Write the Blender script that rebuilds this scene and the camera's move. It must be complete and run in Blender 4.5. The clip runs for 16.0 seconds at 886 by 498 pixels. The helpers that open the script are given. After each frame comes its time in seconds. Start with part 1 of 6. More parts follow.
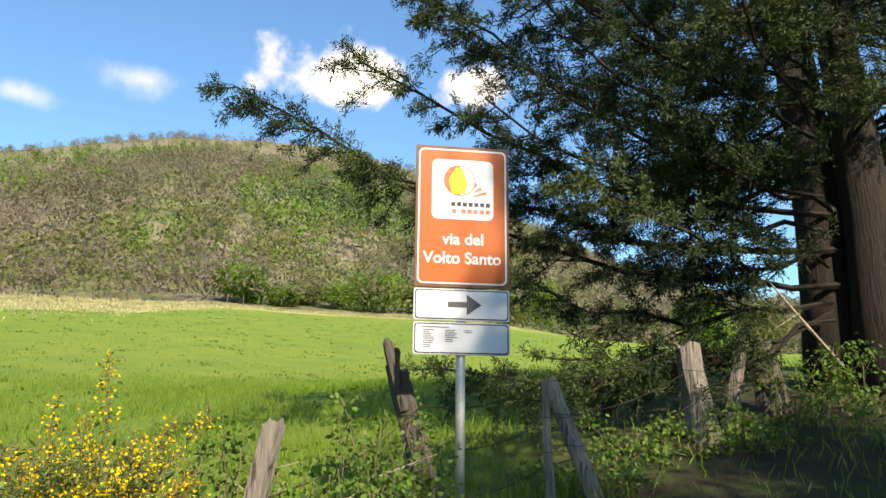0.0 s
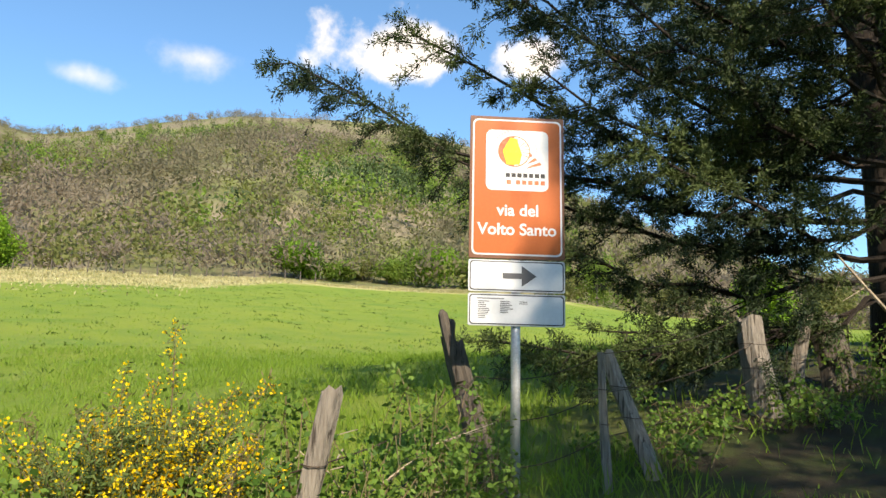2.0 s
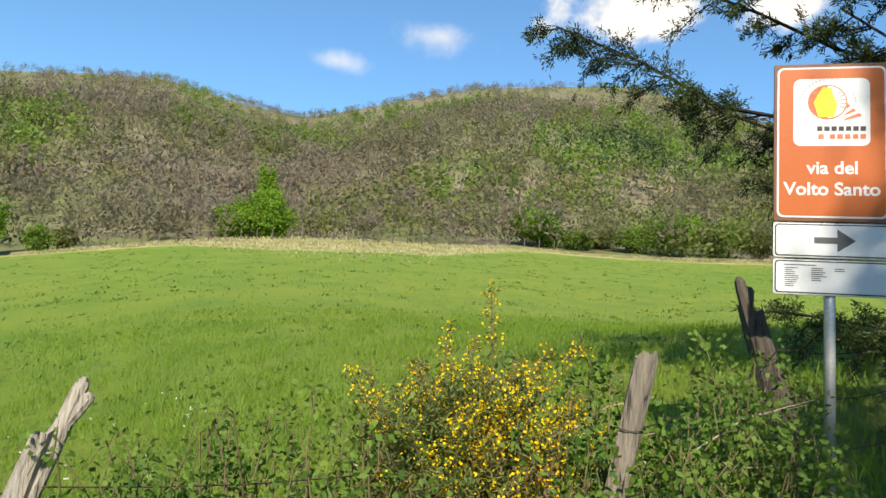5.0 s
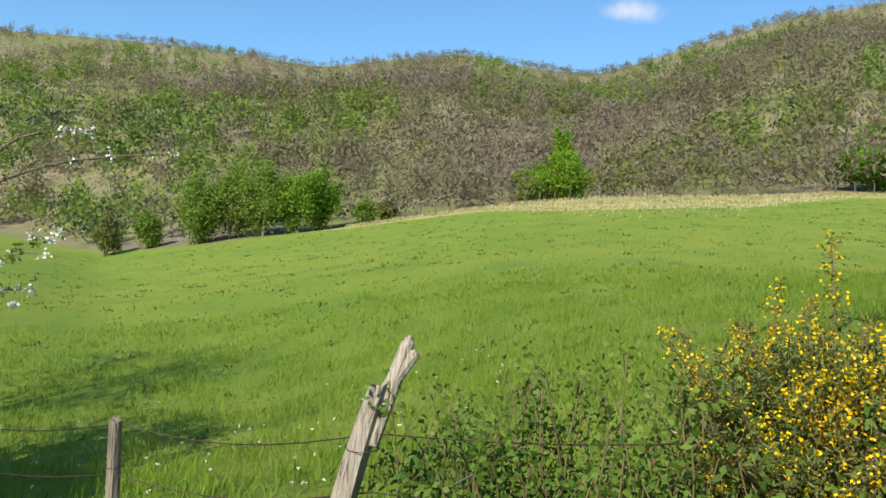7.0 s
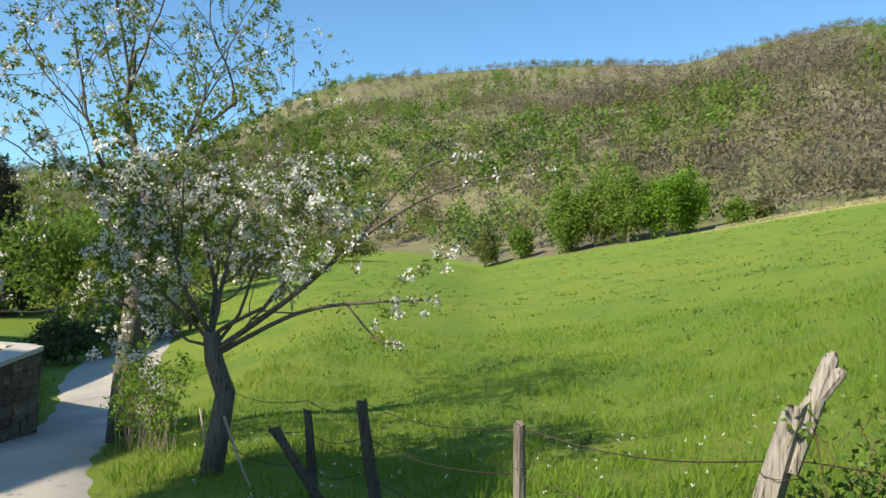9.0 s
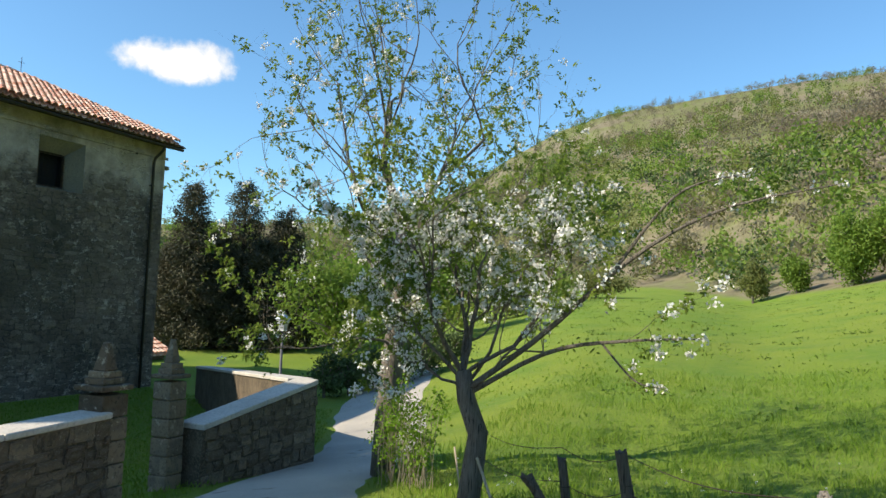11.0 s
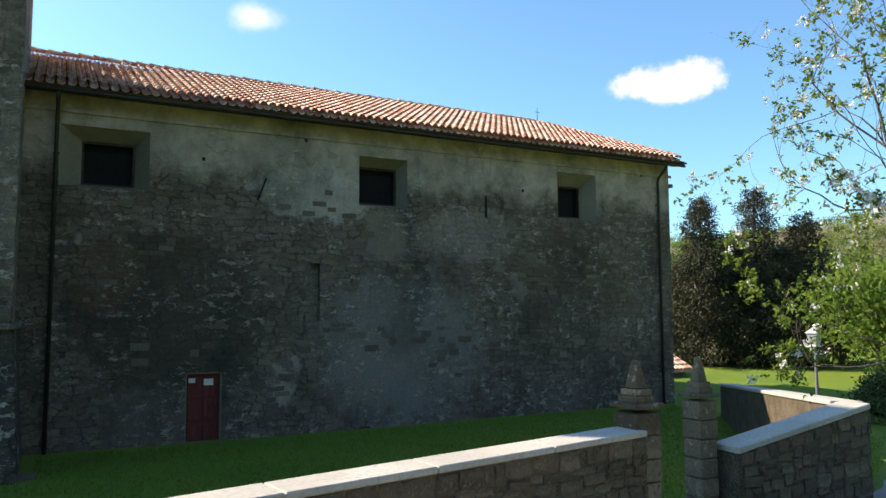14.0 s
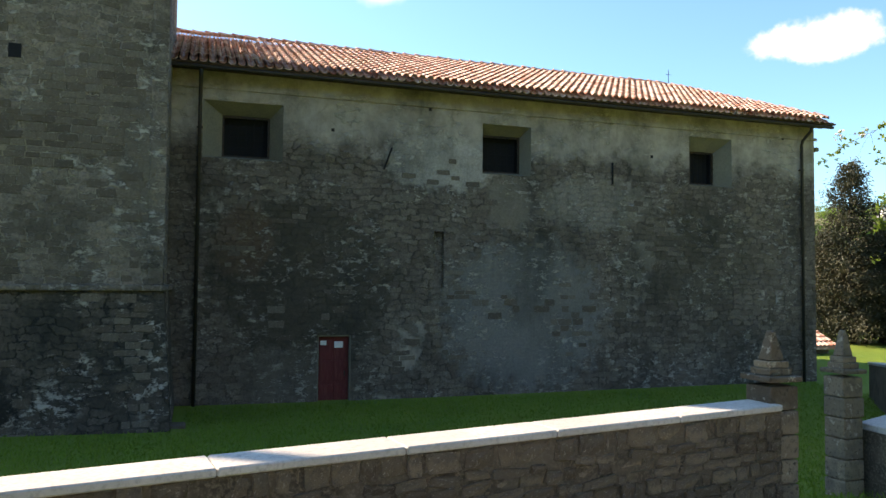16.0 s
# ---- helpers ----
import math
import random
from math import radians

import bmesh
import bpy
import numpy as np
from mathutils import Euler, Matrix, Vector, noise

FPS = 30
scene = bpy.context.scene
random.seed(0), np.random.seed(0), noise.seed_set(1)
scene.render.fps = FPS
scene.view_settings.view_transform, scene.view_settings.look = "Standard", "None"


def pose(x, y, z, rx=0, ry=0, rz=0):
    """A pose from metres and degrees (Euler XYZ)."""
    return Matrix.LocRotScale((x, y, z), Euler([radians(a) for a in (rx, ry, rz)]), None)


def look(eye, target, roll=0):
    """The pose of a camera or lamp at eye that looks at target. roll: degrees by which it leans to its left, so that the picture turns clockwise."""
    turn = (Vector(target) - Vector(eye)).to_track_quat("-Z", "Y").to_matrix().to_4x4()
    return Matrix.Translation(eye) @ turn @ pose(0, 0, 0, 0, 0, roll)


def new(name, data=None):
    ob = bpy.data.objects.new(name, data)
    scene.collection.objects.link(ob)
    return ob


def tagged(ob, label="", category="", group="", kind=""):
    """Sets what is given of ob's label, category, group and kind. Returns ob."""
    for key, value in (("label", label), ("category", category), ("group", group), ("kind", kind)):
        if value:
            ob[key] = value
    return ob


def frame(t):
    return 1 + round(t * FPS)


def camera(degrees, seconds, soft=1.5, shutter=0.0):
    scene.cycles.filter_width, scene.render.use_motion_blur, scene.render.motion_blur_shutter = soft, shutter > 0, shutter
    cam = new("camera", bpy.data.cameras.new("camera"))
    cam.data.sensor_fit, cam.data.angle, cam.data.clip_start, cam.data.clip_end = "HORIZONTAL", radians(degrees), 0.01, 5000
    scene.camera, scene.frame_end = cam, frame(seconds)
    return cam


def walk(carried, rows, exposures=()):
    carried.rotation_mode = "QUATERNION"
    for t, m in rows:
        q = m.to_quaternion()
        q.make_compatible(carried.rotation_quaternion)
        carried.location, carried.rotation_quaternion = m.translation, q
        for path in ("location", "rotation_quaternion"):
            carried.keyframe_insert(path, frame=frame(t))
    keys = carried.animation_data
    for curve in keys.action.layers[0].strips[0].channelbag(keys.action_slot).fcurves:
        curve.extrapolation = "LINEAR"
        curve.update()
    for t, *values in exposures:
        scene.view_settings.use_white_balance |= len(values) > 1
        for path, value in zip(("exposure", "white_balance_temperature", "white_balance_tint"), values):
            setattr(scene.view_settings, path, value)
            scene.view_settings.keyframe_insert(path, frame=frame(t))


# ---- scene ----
cam = camera(62.08, 16.0)
# seconds, eye, bearing, pitch, lean
PATH = [
    (0.0, -0.212, 20.686, 3.685, 21.11, 13.22, 0.68),
    (0.5, -0.218, 20.678, 3.686, 21.61, 12.99, 0.90),
    (1.0, -0.221, 20.681, 3.684, 22.22, 12.44, 1.15),
    (1.5, -0.220, 20.680, 3.674, 23.43, 11.72, 1.07),
    (2.0, -0.220, 20.690, 3.661, 25.34, 11.24, 1.25),
    (2.5, -0.246, 20.706, 3.636, 28.18, 11.07, 0.44),
    (3.0, -0.324, 20.685, 3.631, 30.44, 10.73, 0.66),
    (5.5, -0.555, 20.510, 3.626, 50.81, 6.83, 3.92),
    (6.0, -0.606, 20.520, 3.629, 58.94, 5.76, 3.28),
    (6.5, -0.608, 20.555, 3.636, 62.95, 4.80, 3.50),
    (7.0, -0.613, 20.565, 3.631, 66.41, 3.26, 3.72),
    (7.5, -0.640, 20.562, 3.628, 70.99, 2.19, 3.50),
    (8.0, -0.630, 20.544, 3.619, 79.19, 1.06, 2.84),
    (8.5, -0.668, 20.508, 3.633, 86.87, 1.39, 2.70),
    (9.0, -0.703, 20.446, 3.642, 94.24, 2.18, 2.64),
    (11.5, -1.195, 20.349, 3.618, 119.01, 3.88, 1.62),
    (12.0, -1.227, 20.301, 3.598, 124.96, 3.31, 0.99),
    (12.5, -1.268, 20.202, 3.580, 130.56, 4.03, 0.97),
    (13.0, -1.310, 20.101, 3.593, 138.07, 5.09, 1.13),
    (13.5, -1.322, 20.086, 3.595, 145.57, 4.50, 1.06),
    (14.0, -1.333, 20.032, 3.627, 151.96, 4.86, -0.23),
    (14.5, -1.351, 19.991, 3.618, 159.05, 5.81, -0.32),
    (15.0, -1.356, 20.017, 3.584, 164.44, 6.28, -0.18),
    (15.5, -1.363, 20.045, 3.562, 164.42, 4.44, 0.20),
    (16.0, -1.380, 20.024, 3.560, 161.64, 2.54, 0.56),
]
EXPOSURES = [(0.0, 0.9, 7600, 14), (2.8, 0.86, 7600, 14), (5.6, 0.6, 7150, 10), (9.0, 0.62, 7150, 10), (11.5, 0.7, 7150, 10), (14.0, 0.96, 7400, 14), (16.0, 1.28, 7850, 20)]
walk(cam, [(t, pose(x, y, z, 0, 0, yaw) @ pose(0, 0, 0, 90 + pitch, 0, 0) @ pose(0, 0, 0, 0, 0, lean)) for t, x, y, z, yaw, pitch, lean in PATH], EXPOSURES)

# ---- world, sun, exposure ----
SUN_AZ, SUN_EL = radians(136.5), radians(36.0)
TO_SUN = Vector((math.sin(SUN_AZ) * math.cos(SUN_EL), math.cos(SUN_AZ) * math.cos(SUN_EL), math.sin(SUN_EL)))
world = bpy.data.worlds.new("world")
scene.world = world
world.use_nodes = True
wn, wl = world.node_tree.nodes, world.node_tree.links
wn.clear()


def wmath(op, a, b=None, vec=False):
    n = wn.new("ShaderNodeVectorMath" if vec else "ShaderNodeMath")
    n.operation = op
    for i, v in enumerate((a, b)):
        if v is None:
            continue
        if hasattr(v, "is_linked"):
            wl.new(v, n.inputs[i])
        else:
            n.inputs[i].default_value = v
    return n.outputs["Value"] if (vec and op in ("DOT_PRODUCT", "LENGTH", "DISTANCE")) else n.outputs[0]


sky = wn.new("ShaderNodeTexSky")
sky.sky_type = "NISHITA"
sky.sun_disc = False
sky.sun_elevation, sky.sun_rotation = SUN_EL, SUN_AZ
sky.air_density, sky.dust_density, sky.ozone_density = 1.0, 0.6, 2.0
sky_bg = wn.new("ShaderNodeBackground")
sky_bg.inputs["Strength"].default_value = 0.132
tone = wn.new("ShaderNodeMix")
tone.data_type, tone.blend_type = "RGBA", "MULTIPLY"
tone.inputs["Factor"].default_value = 1.0
wl.new(sky.outputs["Color"], tone.inputs["A"])
tone.inputs["B"].default_value = (0.59, 0.93, 1.13, 1)
wl.new(tone.outputs["Result"], sky_bg.inputs["Color"])
way = wn.new("ShaderNodeTexCoord").outputs["Generated"]
puffs = wn.new("ShaderNodeTexNoise")
puffs.inputs["Scale"].default_value, puffs.inputs["Detail"].default_value, puffs.inputs["Roughness"].default_value = 9.0, 8.0, 0.58
wl.new(way, puffs.inputs["Vector"])
ragged = wmath("MULTIPLY", wmath("SUBTRACT", puffs.outputs["Fac"], 0.5), 2.6)
# clouds: azimuth, height, half width, half height (degrees), thickness
CLOUDS = [(30.4, 26.0, 5.6, 3.5, 1.0), (45.0, 24.0, 4.4, 1.9, 0.7), (53.3, 21.5, 2.7, 1.2, 0.6), (17.9, 25.4, 3.4, 2.4, 1.0),
          (135.0, 16.7, 5.0, 2.0, 1.0), (166.7, 21.7, 2.5, 1.2, 0.7),
          (225.0, 24.0, 9.0, 4.0, 0.9), (275.0, 20.0, 7.0, 3.0, 0.8), (330.0, 22.0, 8.0, 3.0, 0.8)]
cover = None
for az, el, half_w, half_h, thick in CLOUDS:
    a, e = radians(az), radians(el)
    c = Vector((-math.sin(a) * math.cos(e), math.cos(a) * math.cos(e), math.sin(e)))
    side = Vector((math.cos(a), math.sin(a), 0))
    up = c.cross(side) * -1
    off = wmath("SUBTRACT", way, tuple(c), True)
    u = wmath("DIVIDE", wmath("DOT_PRODUCT", off, tuple(side), True), radians(half_w))
    v = wmath("DIVIDE", wmath("DOT_PRODUCT", off, tuple(up), True), radians(half_h))
    far_out = wmath("SQRT", wmath("ADD", wmath("MULTIPLY", u, u), wmath("MULTIPLY", v, v)))
    body = wmath("ADD", wmath("SUBTRACT", 0.95, far_out), ragged)
    step = wn.new("ShaderNodeMapRange")
    step.interpolation_type = "SMOOTHSTEP"
    wl.new(body, step.inputs["Value"])
    step.inputs["From Min"].default_value, step.inputs["From Max"].default_value = 0.0, (0.5 if thick > 0.8 else 1.1)
    step.inputs["To Max"].default_value = thick
    cover = step.outputs["Result"] if cover is None else wmath("MAXIMUM", cover, step.outputs["Result"])
cloud_bg = wn.new("ShaderNodeBackground")
cloud_bg.inputs["Color"].default_value, cloud_bg.inputs["Strength"].default_value = (1.0, 0.985, 0.96, 1), 0.75
both = wn.new("ShaderNodeMixShader")
wl.new(cover, both.inputs[0])
wl.new(sky_bg.outputs[0], both.inputs[1])
wl.new(cloud_bg.outputs[0], both.inputs[2])
world_out = wn.new("ShaderNodeOutputWorld")
wl.new(both.outputs[0], world_out.inputs["Surface"])
sun_data = bpy.data.lights.new("sun", "SUN")
sun_data.energy, sun_data.angle, sun_data.color = 4.6, radians(0.53), (1.0, 0.93, 0.80)
sun = new("sun", sun_data)
sun.matrix_world = look((0, 0, 60), Vector((0, 0, 60)) - TO_SUN)

# ---- materials ----


class Nodes:
    """A material's node tree with short calls."""

    def __init__(self, name, rough=0.8):
        self.mat = bpy.data.materials.new(name)
        self.mat.use_nodes = True
        self.n, self.l = self.mat.node_tree.nodes, self.mat.node_tree.links
        self.bsdf = self.n["Principled BSDF"]
        self.bsdf.inputs["Roughness"].default_value = rough
        self.bsdf.inputs["Specular IOR Level"].default_value = 0.25
        self.coord = self.n.new("ShaderNodeTexCoord").outputs["Object"]

    def put(self, socket, value):
        if hasattr(value, "is_linked"):
            self.l.new(value, socket)
        elif isinstance(value, (tuple, list)) and len(value) == 3 and socket.type == "RGBA":
            socket.default_value = (*value, 1)
        else:
            socket.default_value = value

    def noise(self, scale, detail=5.0, rough=0.55, vector=None, stretch=None):
        v = vector or self.coord
        if stretch:
            m = self.n.new("ShaderNodeMapping")
            m.inputs["Scale"].default_value = stretch
            self.l.new(v, m.inputs["Vector"])
            v = m.outputs[0]
        t = self.n.new("ShaderNodeTexNoise")
        t.inputs["Scale"].default_value, t.inputs["Detail"].default_value, t.inputs["Roughness"].default_value = scale, detail, rough
        self.l.new(v, t.inputs["Vector"])
        return t.outputs["Fac"]

    def ramp(self, value, lo, hi, a=0.0, b=1.0):
        m = self.n.new("ShaderNodeMapRange")
        m.interpolation_type = "SMOOTHSTEP"
        self.put(m.inputs["Value"], value)
        for k, x in zip(("From Min", "From Max", "To Min", "To Max"), (lo, hi, a, b)):
            m.inputs[k].default_value = x
        return m.outputs["Result"]

    def mix(self, fac, a, b, mode="MIX"):
        m = self.n.new("ShaderNodeMix")
        m.data_type, m.blend_type = "RGBA", mode
        self.put(m.inputs["Factor"], fac)
        self.put(m.inputs["A"], a)
        self.put(m.inputs["B"], b)
        return m.outputs["Result"]

    def math(self, op, a, b=0.0):
        m = self.n.new("ShaderNodeMath")
        m.operation = op
        self.put(m.inputs[0], a)
        self.put(m.inputs[1], b)
        return m.outputs[0]

    def bump(self, height, strength=0.5, distance=0.02):
        b = self.n.new("ShaderNodeBump")
        b.inputs["Strength"].default_value, b.inputs["Distance"].default_value = strength, distance
        self.put(b.inputs["Height"], height)
        self.l.new(b.outputs[0], self.bsdf.inputs["Normal"])

    def color(self, value):
        self.put(self.bsdf.inputs["Base Color"], value)
        return self.mat


def surface(name, a, b, c, coarse=1.5, fine=30.0, rough=0.85, relief=0.4, depth=0.01, stretch=None, metal=0.0):
    """Two colours in large patches, a third in the grain."""
    s = Nodes(name, rough)
    s.bsdf.inputs["Metallic"].default_value = metal
    patch = s.mix(s.ramp(s.noise(coarse, 4), 0.35, 0.65), a, b)
    grain = s.noise(fine, 6, 0.65, stretch=stretch)
    s.bump(grain, relief, depth)
    return s.color(s.mix(s.ramp(grain, 0.42, 0.72), patch, c))


def foliage(name, a, b, c, through_light=0.35, patch=0.25):
    """Leaves: each its own shade, patches of tone, light through the blade."""
    s = Nodes(name, 0.6)
    geo = s.n.new("ShaderNodeNewGeometry")
    rnd = geo.outputs["Random Per Island"]
    col = s.mix(s.ramp(rnd, 0.1, 0.9), a, b)
    col = s.mix(s.ramp(s.noise(patch, 3), 0.4, 0.68), col, c)
    s.color(col)
    thin = s.n.new("ShaderNodeBsdfTranslucent")
    s.l.new(col, thin.inputs["Color"])
    m = s.n.new("ShaderNodeMixShader")
    m.inputs[0].default_value = through_light
    s.l.new(s.bsdf.outputs[0], m.inputs[1])
    s.l.new(thin.outputs[0], m.inputs[2])
    s.l.new(m.outputs[0], s.n["Material Output"].inputs["Surface"])
    return s.mat


def masonry_material(name, stone_a, stone_b, plaster, joint, width, height, plaster_share, plaster_from, dark_share, flake=0.6, areas=()):
    """Coursed rubble with mortar joints, patches of old plaster, peeling limewash and dark stains; it lies on walls
    that face y or x.
    areas: (x, z, half width, half height, colour, strength, smoothness) of plaster repairs, stains and dark patches
    with a shape of their own."""
    s = Nodes(name, 0.92)
    sep = s.n.new("ShaderNodeSeparateXYZ")
    s.l.new(s.coord, sep.inputs[0])
    x, y, z = sep.outputs
    along_wall = s.math("ADD", x, y)
    wob = s.math("MULTIPLY", s.math("SUBTRACT", s.noise(1.4, 6, 0.66), 0.5), 2.2 * width)
    wob2 = s.math("MULTIPLY", s.math("SUBTRACT", s.noise(1.9, 6, 0.66), 0.5), 3.2 * height)
    v = s.math("DIVIDE", s.math("ADD", z, wob2), height)
    row = s.n.new("ShaderNodeTexWhiteNoise")
    row.noise_dimensions = "1D"
    s.put(row.inputs["W"], s.math("FLOOR", v))
    u = s.math("ADD", s.math("DIVIDE", s.math("ADD", along_wall, wob), width), s.math("MULTIPLY", row.outputs["Value"], 5.0))
    flat = s.n.new("ShaderNodeCombineXYZ")
    s.put(flat.inputs[0], u)
    s.put(flat.inputs[1], v)
    course = s.n.new("ShaderNodeTexBrick")
    course.offset, course.squash = 0.0, 1.0
    s.l.new(flat.outputs[0], course.inputs["Vector"])
    for k, val in (("Scale", 1.0), ("Mortar Size", 0.085), ("Mortar Smooth", 0.7), ("Brick Width", 1.0), ("Row Height", 1.0)):
        course.inputs[k].default_value = val
    course.inputs["Color1"].default_value, course.inputs["Color2"].default_value = (0, 0, 0, 1), (1, 1, 1, 1)
    course.inputs["Mortar"].default_value = (0.5, 0.5, 0.5, 1)
    tint = s.n.new("ShaderNodeSeparateColor")
    s.l.new(course.outputs["Color"], tint.inputs[0])
    worn = s.ramp(s.noise(2.3, 6, 0.7), 0.36, 0.6)
    joints = s.math("MULTIPLY", course.outputs["Fac"], worn)
    stones = s.mix(tint.outputs[0], stone_a, stone_b)
    stones = s.mix(s.ramp(s.noise(3.1, 3, 0.5, stretch=(1.0, 1.0, 2.2)), 0.42, 0.66, 0.0, 0.55), stones, stone_b)
    stones = s.mix(s.ramp(s.noise(1.1, 4, 0.6), 0.56, 0.72, 0.0, 0.5), stones, (0.34, 0.26, 0.17))
    fine = s.noise(16.0, 8, 0.72)
    col = s.mix(s.ramp(fine, 0.4, 0.72, 0.0, 0.75), stones, tuple(0.4 * k for k in stone_b))
    col = s.mix(joints, col, joint)
    high = s.ramp(s.math("ADD", z, s.math("MULTIPLY", s.math("SUBTRACT", s.noise(0.7, 7, 0.68), 0.5), 2.6)), plaster_from - 0.35, plaster_from + 0.35)
    patch = s.ramp(s.noise(0.38, 8, 0.66), plaster_share, plaster_share + 0.06)
    cover = s.math("MAXIMUM", high, patch)
    skin = s.mix(s.ramp(s.noise(2.2, 7, 0.65), 0.35, 0.7), plaster, tuple(0.66 * k for k in plaster))
    col = s.mix(s.math("MULTIPLY", cover, 0.92), col, skin)
    for ax, az, rx, rz, tone_, strength, even in areas:
        du = s.math("DIVIDE", s.math("SUBTRACT", x, ax), rx)
        dv = s.math("DIVIDE", s.math("SUBTRACT", z, az), rz)
        far_ = s.math("SQRT", s.math("ADD", s.math("MULTIPLY", du, du), s.math("MULTIPLY", dv, dv)))
        ragged_ = s.math("ADD", far_, s.math("MULTIPLY", s.math("SUBTRACT", s.noise(1.0 + 0.13 * abs(ax), 7, 0.68), 0.5), 1.5))
        share = s.math("MULTIPLY", s.ramp(ragged_, 1.05, 0.75), strength)
        col = s.mix(share, col, s.mix(s.ramp(fine, 0.35, 0.7), tone_, tuple(0.7 * k for k in tone_)))
        cover = s.math("MAXIMUM", cover, s.math("MULTIPLY", share, even))
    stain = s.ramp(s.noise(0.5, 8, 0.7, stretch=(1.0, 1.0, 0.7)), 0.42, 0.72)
    col = s.mix(s.math("MULTIPLY", stain, dark_share), col, (0.03, 0.031, 0.024))
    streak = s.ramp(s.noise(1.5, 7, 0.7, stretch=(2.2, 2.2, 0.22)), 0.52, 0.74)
    col = s.mix(s.math("MULTIPLY", streak, 0.45 * dark_share), col, (0.04, 0.042, 0.03))
    zone = s.ramp(s.noise(0.62, 4, 0.6), 0.44, 0.58)
    fleck = s.math("MULTIPLY", s.ramp(s.noise(4.4, 9, 0.82, stretch=(0.7, 0.7, 1.3)), 0.525, 0.57), zone)
    col = s.mix(s.math("MULTIPLY", fleck, flake), col, (0.6, 0.53, 0.42))
    relief = s.math("ADD", s.math("MULTIPLY", s.math("SUBTRACT", 1.0, joints), s.math("SUBTRACT", 1.0, cover)), s.math("ADD", s.math("MULTIPLY", fine, 0.8), s.math("MULTIPLY", fleck, 0.5)))
    s.bump(relief, 0.9, 0.035)
    return s.color(col)


def ground_material():
    s = Nodes("meadow_ground", 0.95)
    wild = s.n.new("ShaderNodeAttribute")
    wild.attribute_name = "woodland"
    fresh = s.mix(s.ramp(s.noise(0.06, 4), 0.38, 0.62), (0.15, 0.228, 0.024), (0.195, 0.25, 0.032))
    fresh = s.mix(s.ramp(s.noise(0.45, 6, 0.65), 0.42, 0.7), fresh, (0.105, 0.195, 0.024))
    fresh = s.mix(s.ramp(s.noise(3.0, 7, 0.7), 0.5, 0.75), fresh, (0.2, 0.25, 0.05))
    fresh = s.mix(s.ramp(s.noise(1.3, 4, 0.6), 0.66, 0.72), fresh, (0.11, 0.175, 0.024))
    fresh = s.mix(s.math("MULTIPLY", s.ramp(s.noise(12.0, 6, 0.75), 0.48, 0.68), 0.6), fresh, (0.085, 0.155, 0.018))
    fresh = s.mix(s.math("MULTIPLY", s.ramp(s.noise(0.9, 8, 0.8), 0.52, 0.66), 0.5), fresh, (0.23, 0.255, 0.055))
    straw = s.n.new("ShaderNodeAttribute")
    straw.attribute_name = "straw"
    dry = s.mix(s.ramp(s.noise(1.6, 6, 0.7), 0.4, 0.62), (0.5, 0.43, 0.2), (0.3, 0.31, 0.1))
    fresh = s.mix(s.math("MULTIPLY", straw.outputs["Fac"], s.ramp(s.noise(0.5, 6, 0.7), 0.36, 0.5)), fresh, dry)
    litter = s.mix(s.ramp(s.noise(0.03, 6, 0.65), 0.44, 0.58), (0.2, 0.168, 0.115), (0.15, 0.168, 0.06))
    litter = s.mix(s.ramp(s.noise(0.35, 6, 0.7), 0.45, 0.65), litter, (0.13, 0.12, 0.065))
    # The conifer's shade is put into the ground colour as dark brown and green.
    shade_mask = s.n.new("ShaderNodeAttribute")
    shade_mask.attribute_name = "conifer_shade"
    shade_tone = s.mix(s.ramp(s.noise(2.2, 7, 0.7), 0.4, 0.65), (0.042, 0.034, 0.02), (0.05, 0.065, 0.018))
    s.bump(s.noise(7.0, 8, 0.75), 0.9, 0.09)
    return s.color(s.mix(shade_mask.outputs["Fac"], s.mix(wild.outputs["Fac"], fresh, litter), shade_tone))


def road_material():
    s = Nodes("road_concrete", 0.9)
    col = s.mix(s.ramp(s.noise(0.5, 5), 0.35, 0.65), (0.42, 0.385, 0.33), (0.34, 0.315, 0.275))
    grit = s.noise(55.0, 6, 0.7)
    col = s.mix(s.ramp(grit, 0.5, 0.7), col, (0.5, 0.46, 0.4))
    col = s.mix(s.ramp(s.noise(1.8, 7, 0.7), 0.6, 0.68), col, (0.15, 0.14, 0.12))
    s.bump(grit, 0.4, 0.008)
    return s.color(col)


def wood_material(name, a, b, c):
    s = Nodes(name, 0.9)
    grain = s.noise(9.0, 7, 0.7, stretch=(6.0, 6.0, 0.5))
    crack = s.noise(4.0, 5, 0.6, stretch=(14.0, 14.0, 0.7))
    col = s.mix(s.ramp(grain, 0.35, 0.65), a, b)
    col = s.mix(s.ramp(crack, 0.55, 0.66), col, c)
    s.bump(s.math("SUBTRACT", grain, crack), 0.9, 0.02)
    return s.color(col)


def tile_material():
    s = Nodes("terracotta_tile", 0.85)
    info = s.n.new("ShaderNodeObjectInfo").outputs["Random"]
    isl = s.n.new("ShaderNodeNewGeometry").outputs["Random Per Island"]
    rnd = s.math("FRACT", s.math("ADD", s.math("MULTIPLY", info, 7.3), isl))
    col = s.mix(s.ramp(rnd, 0.0, 1.0), (0.46, 0.17, 0.1), (0.8, 0.52, 0.4))
    col = s.mix(s.ramp(s.noise(7.0, 6, 0.7), 0.45, 0.7), col, (0.84, 0.71, 0.6))
    col = s.mix(s.ramp(s.noise(1.1, 6, 0.7), 0.66, 0.76), col, (0.16, 0.11, 0.08))
    s.bump(s.noise(40.0, 5), 0.3, 0.01)
    return s.color(col)


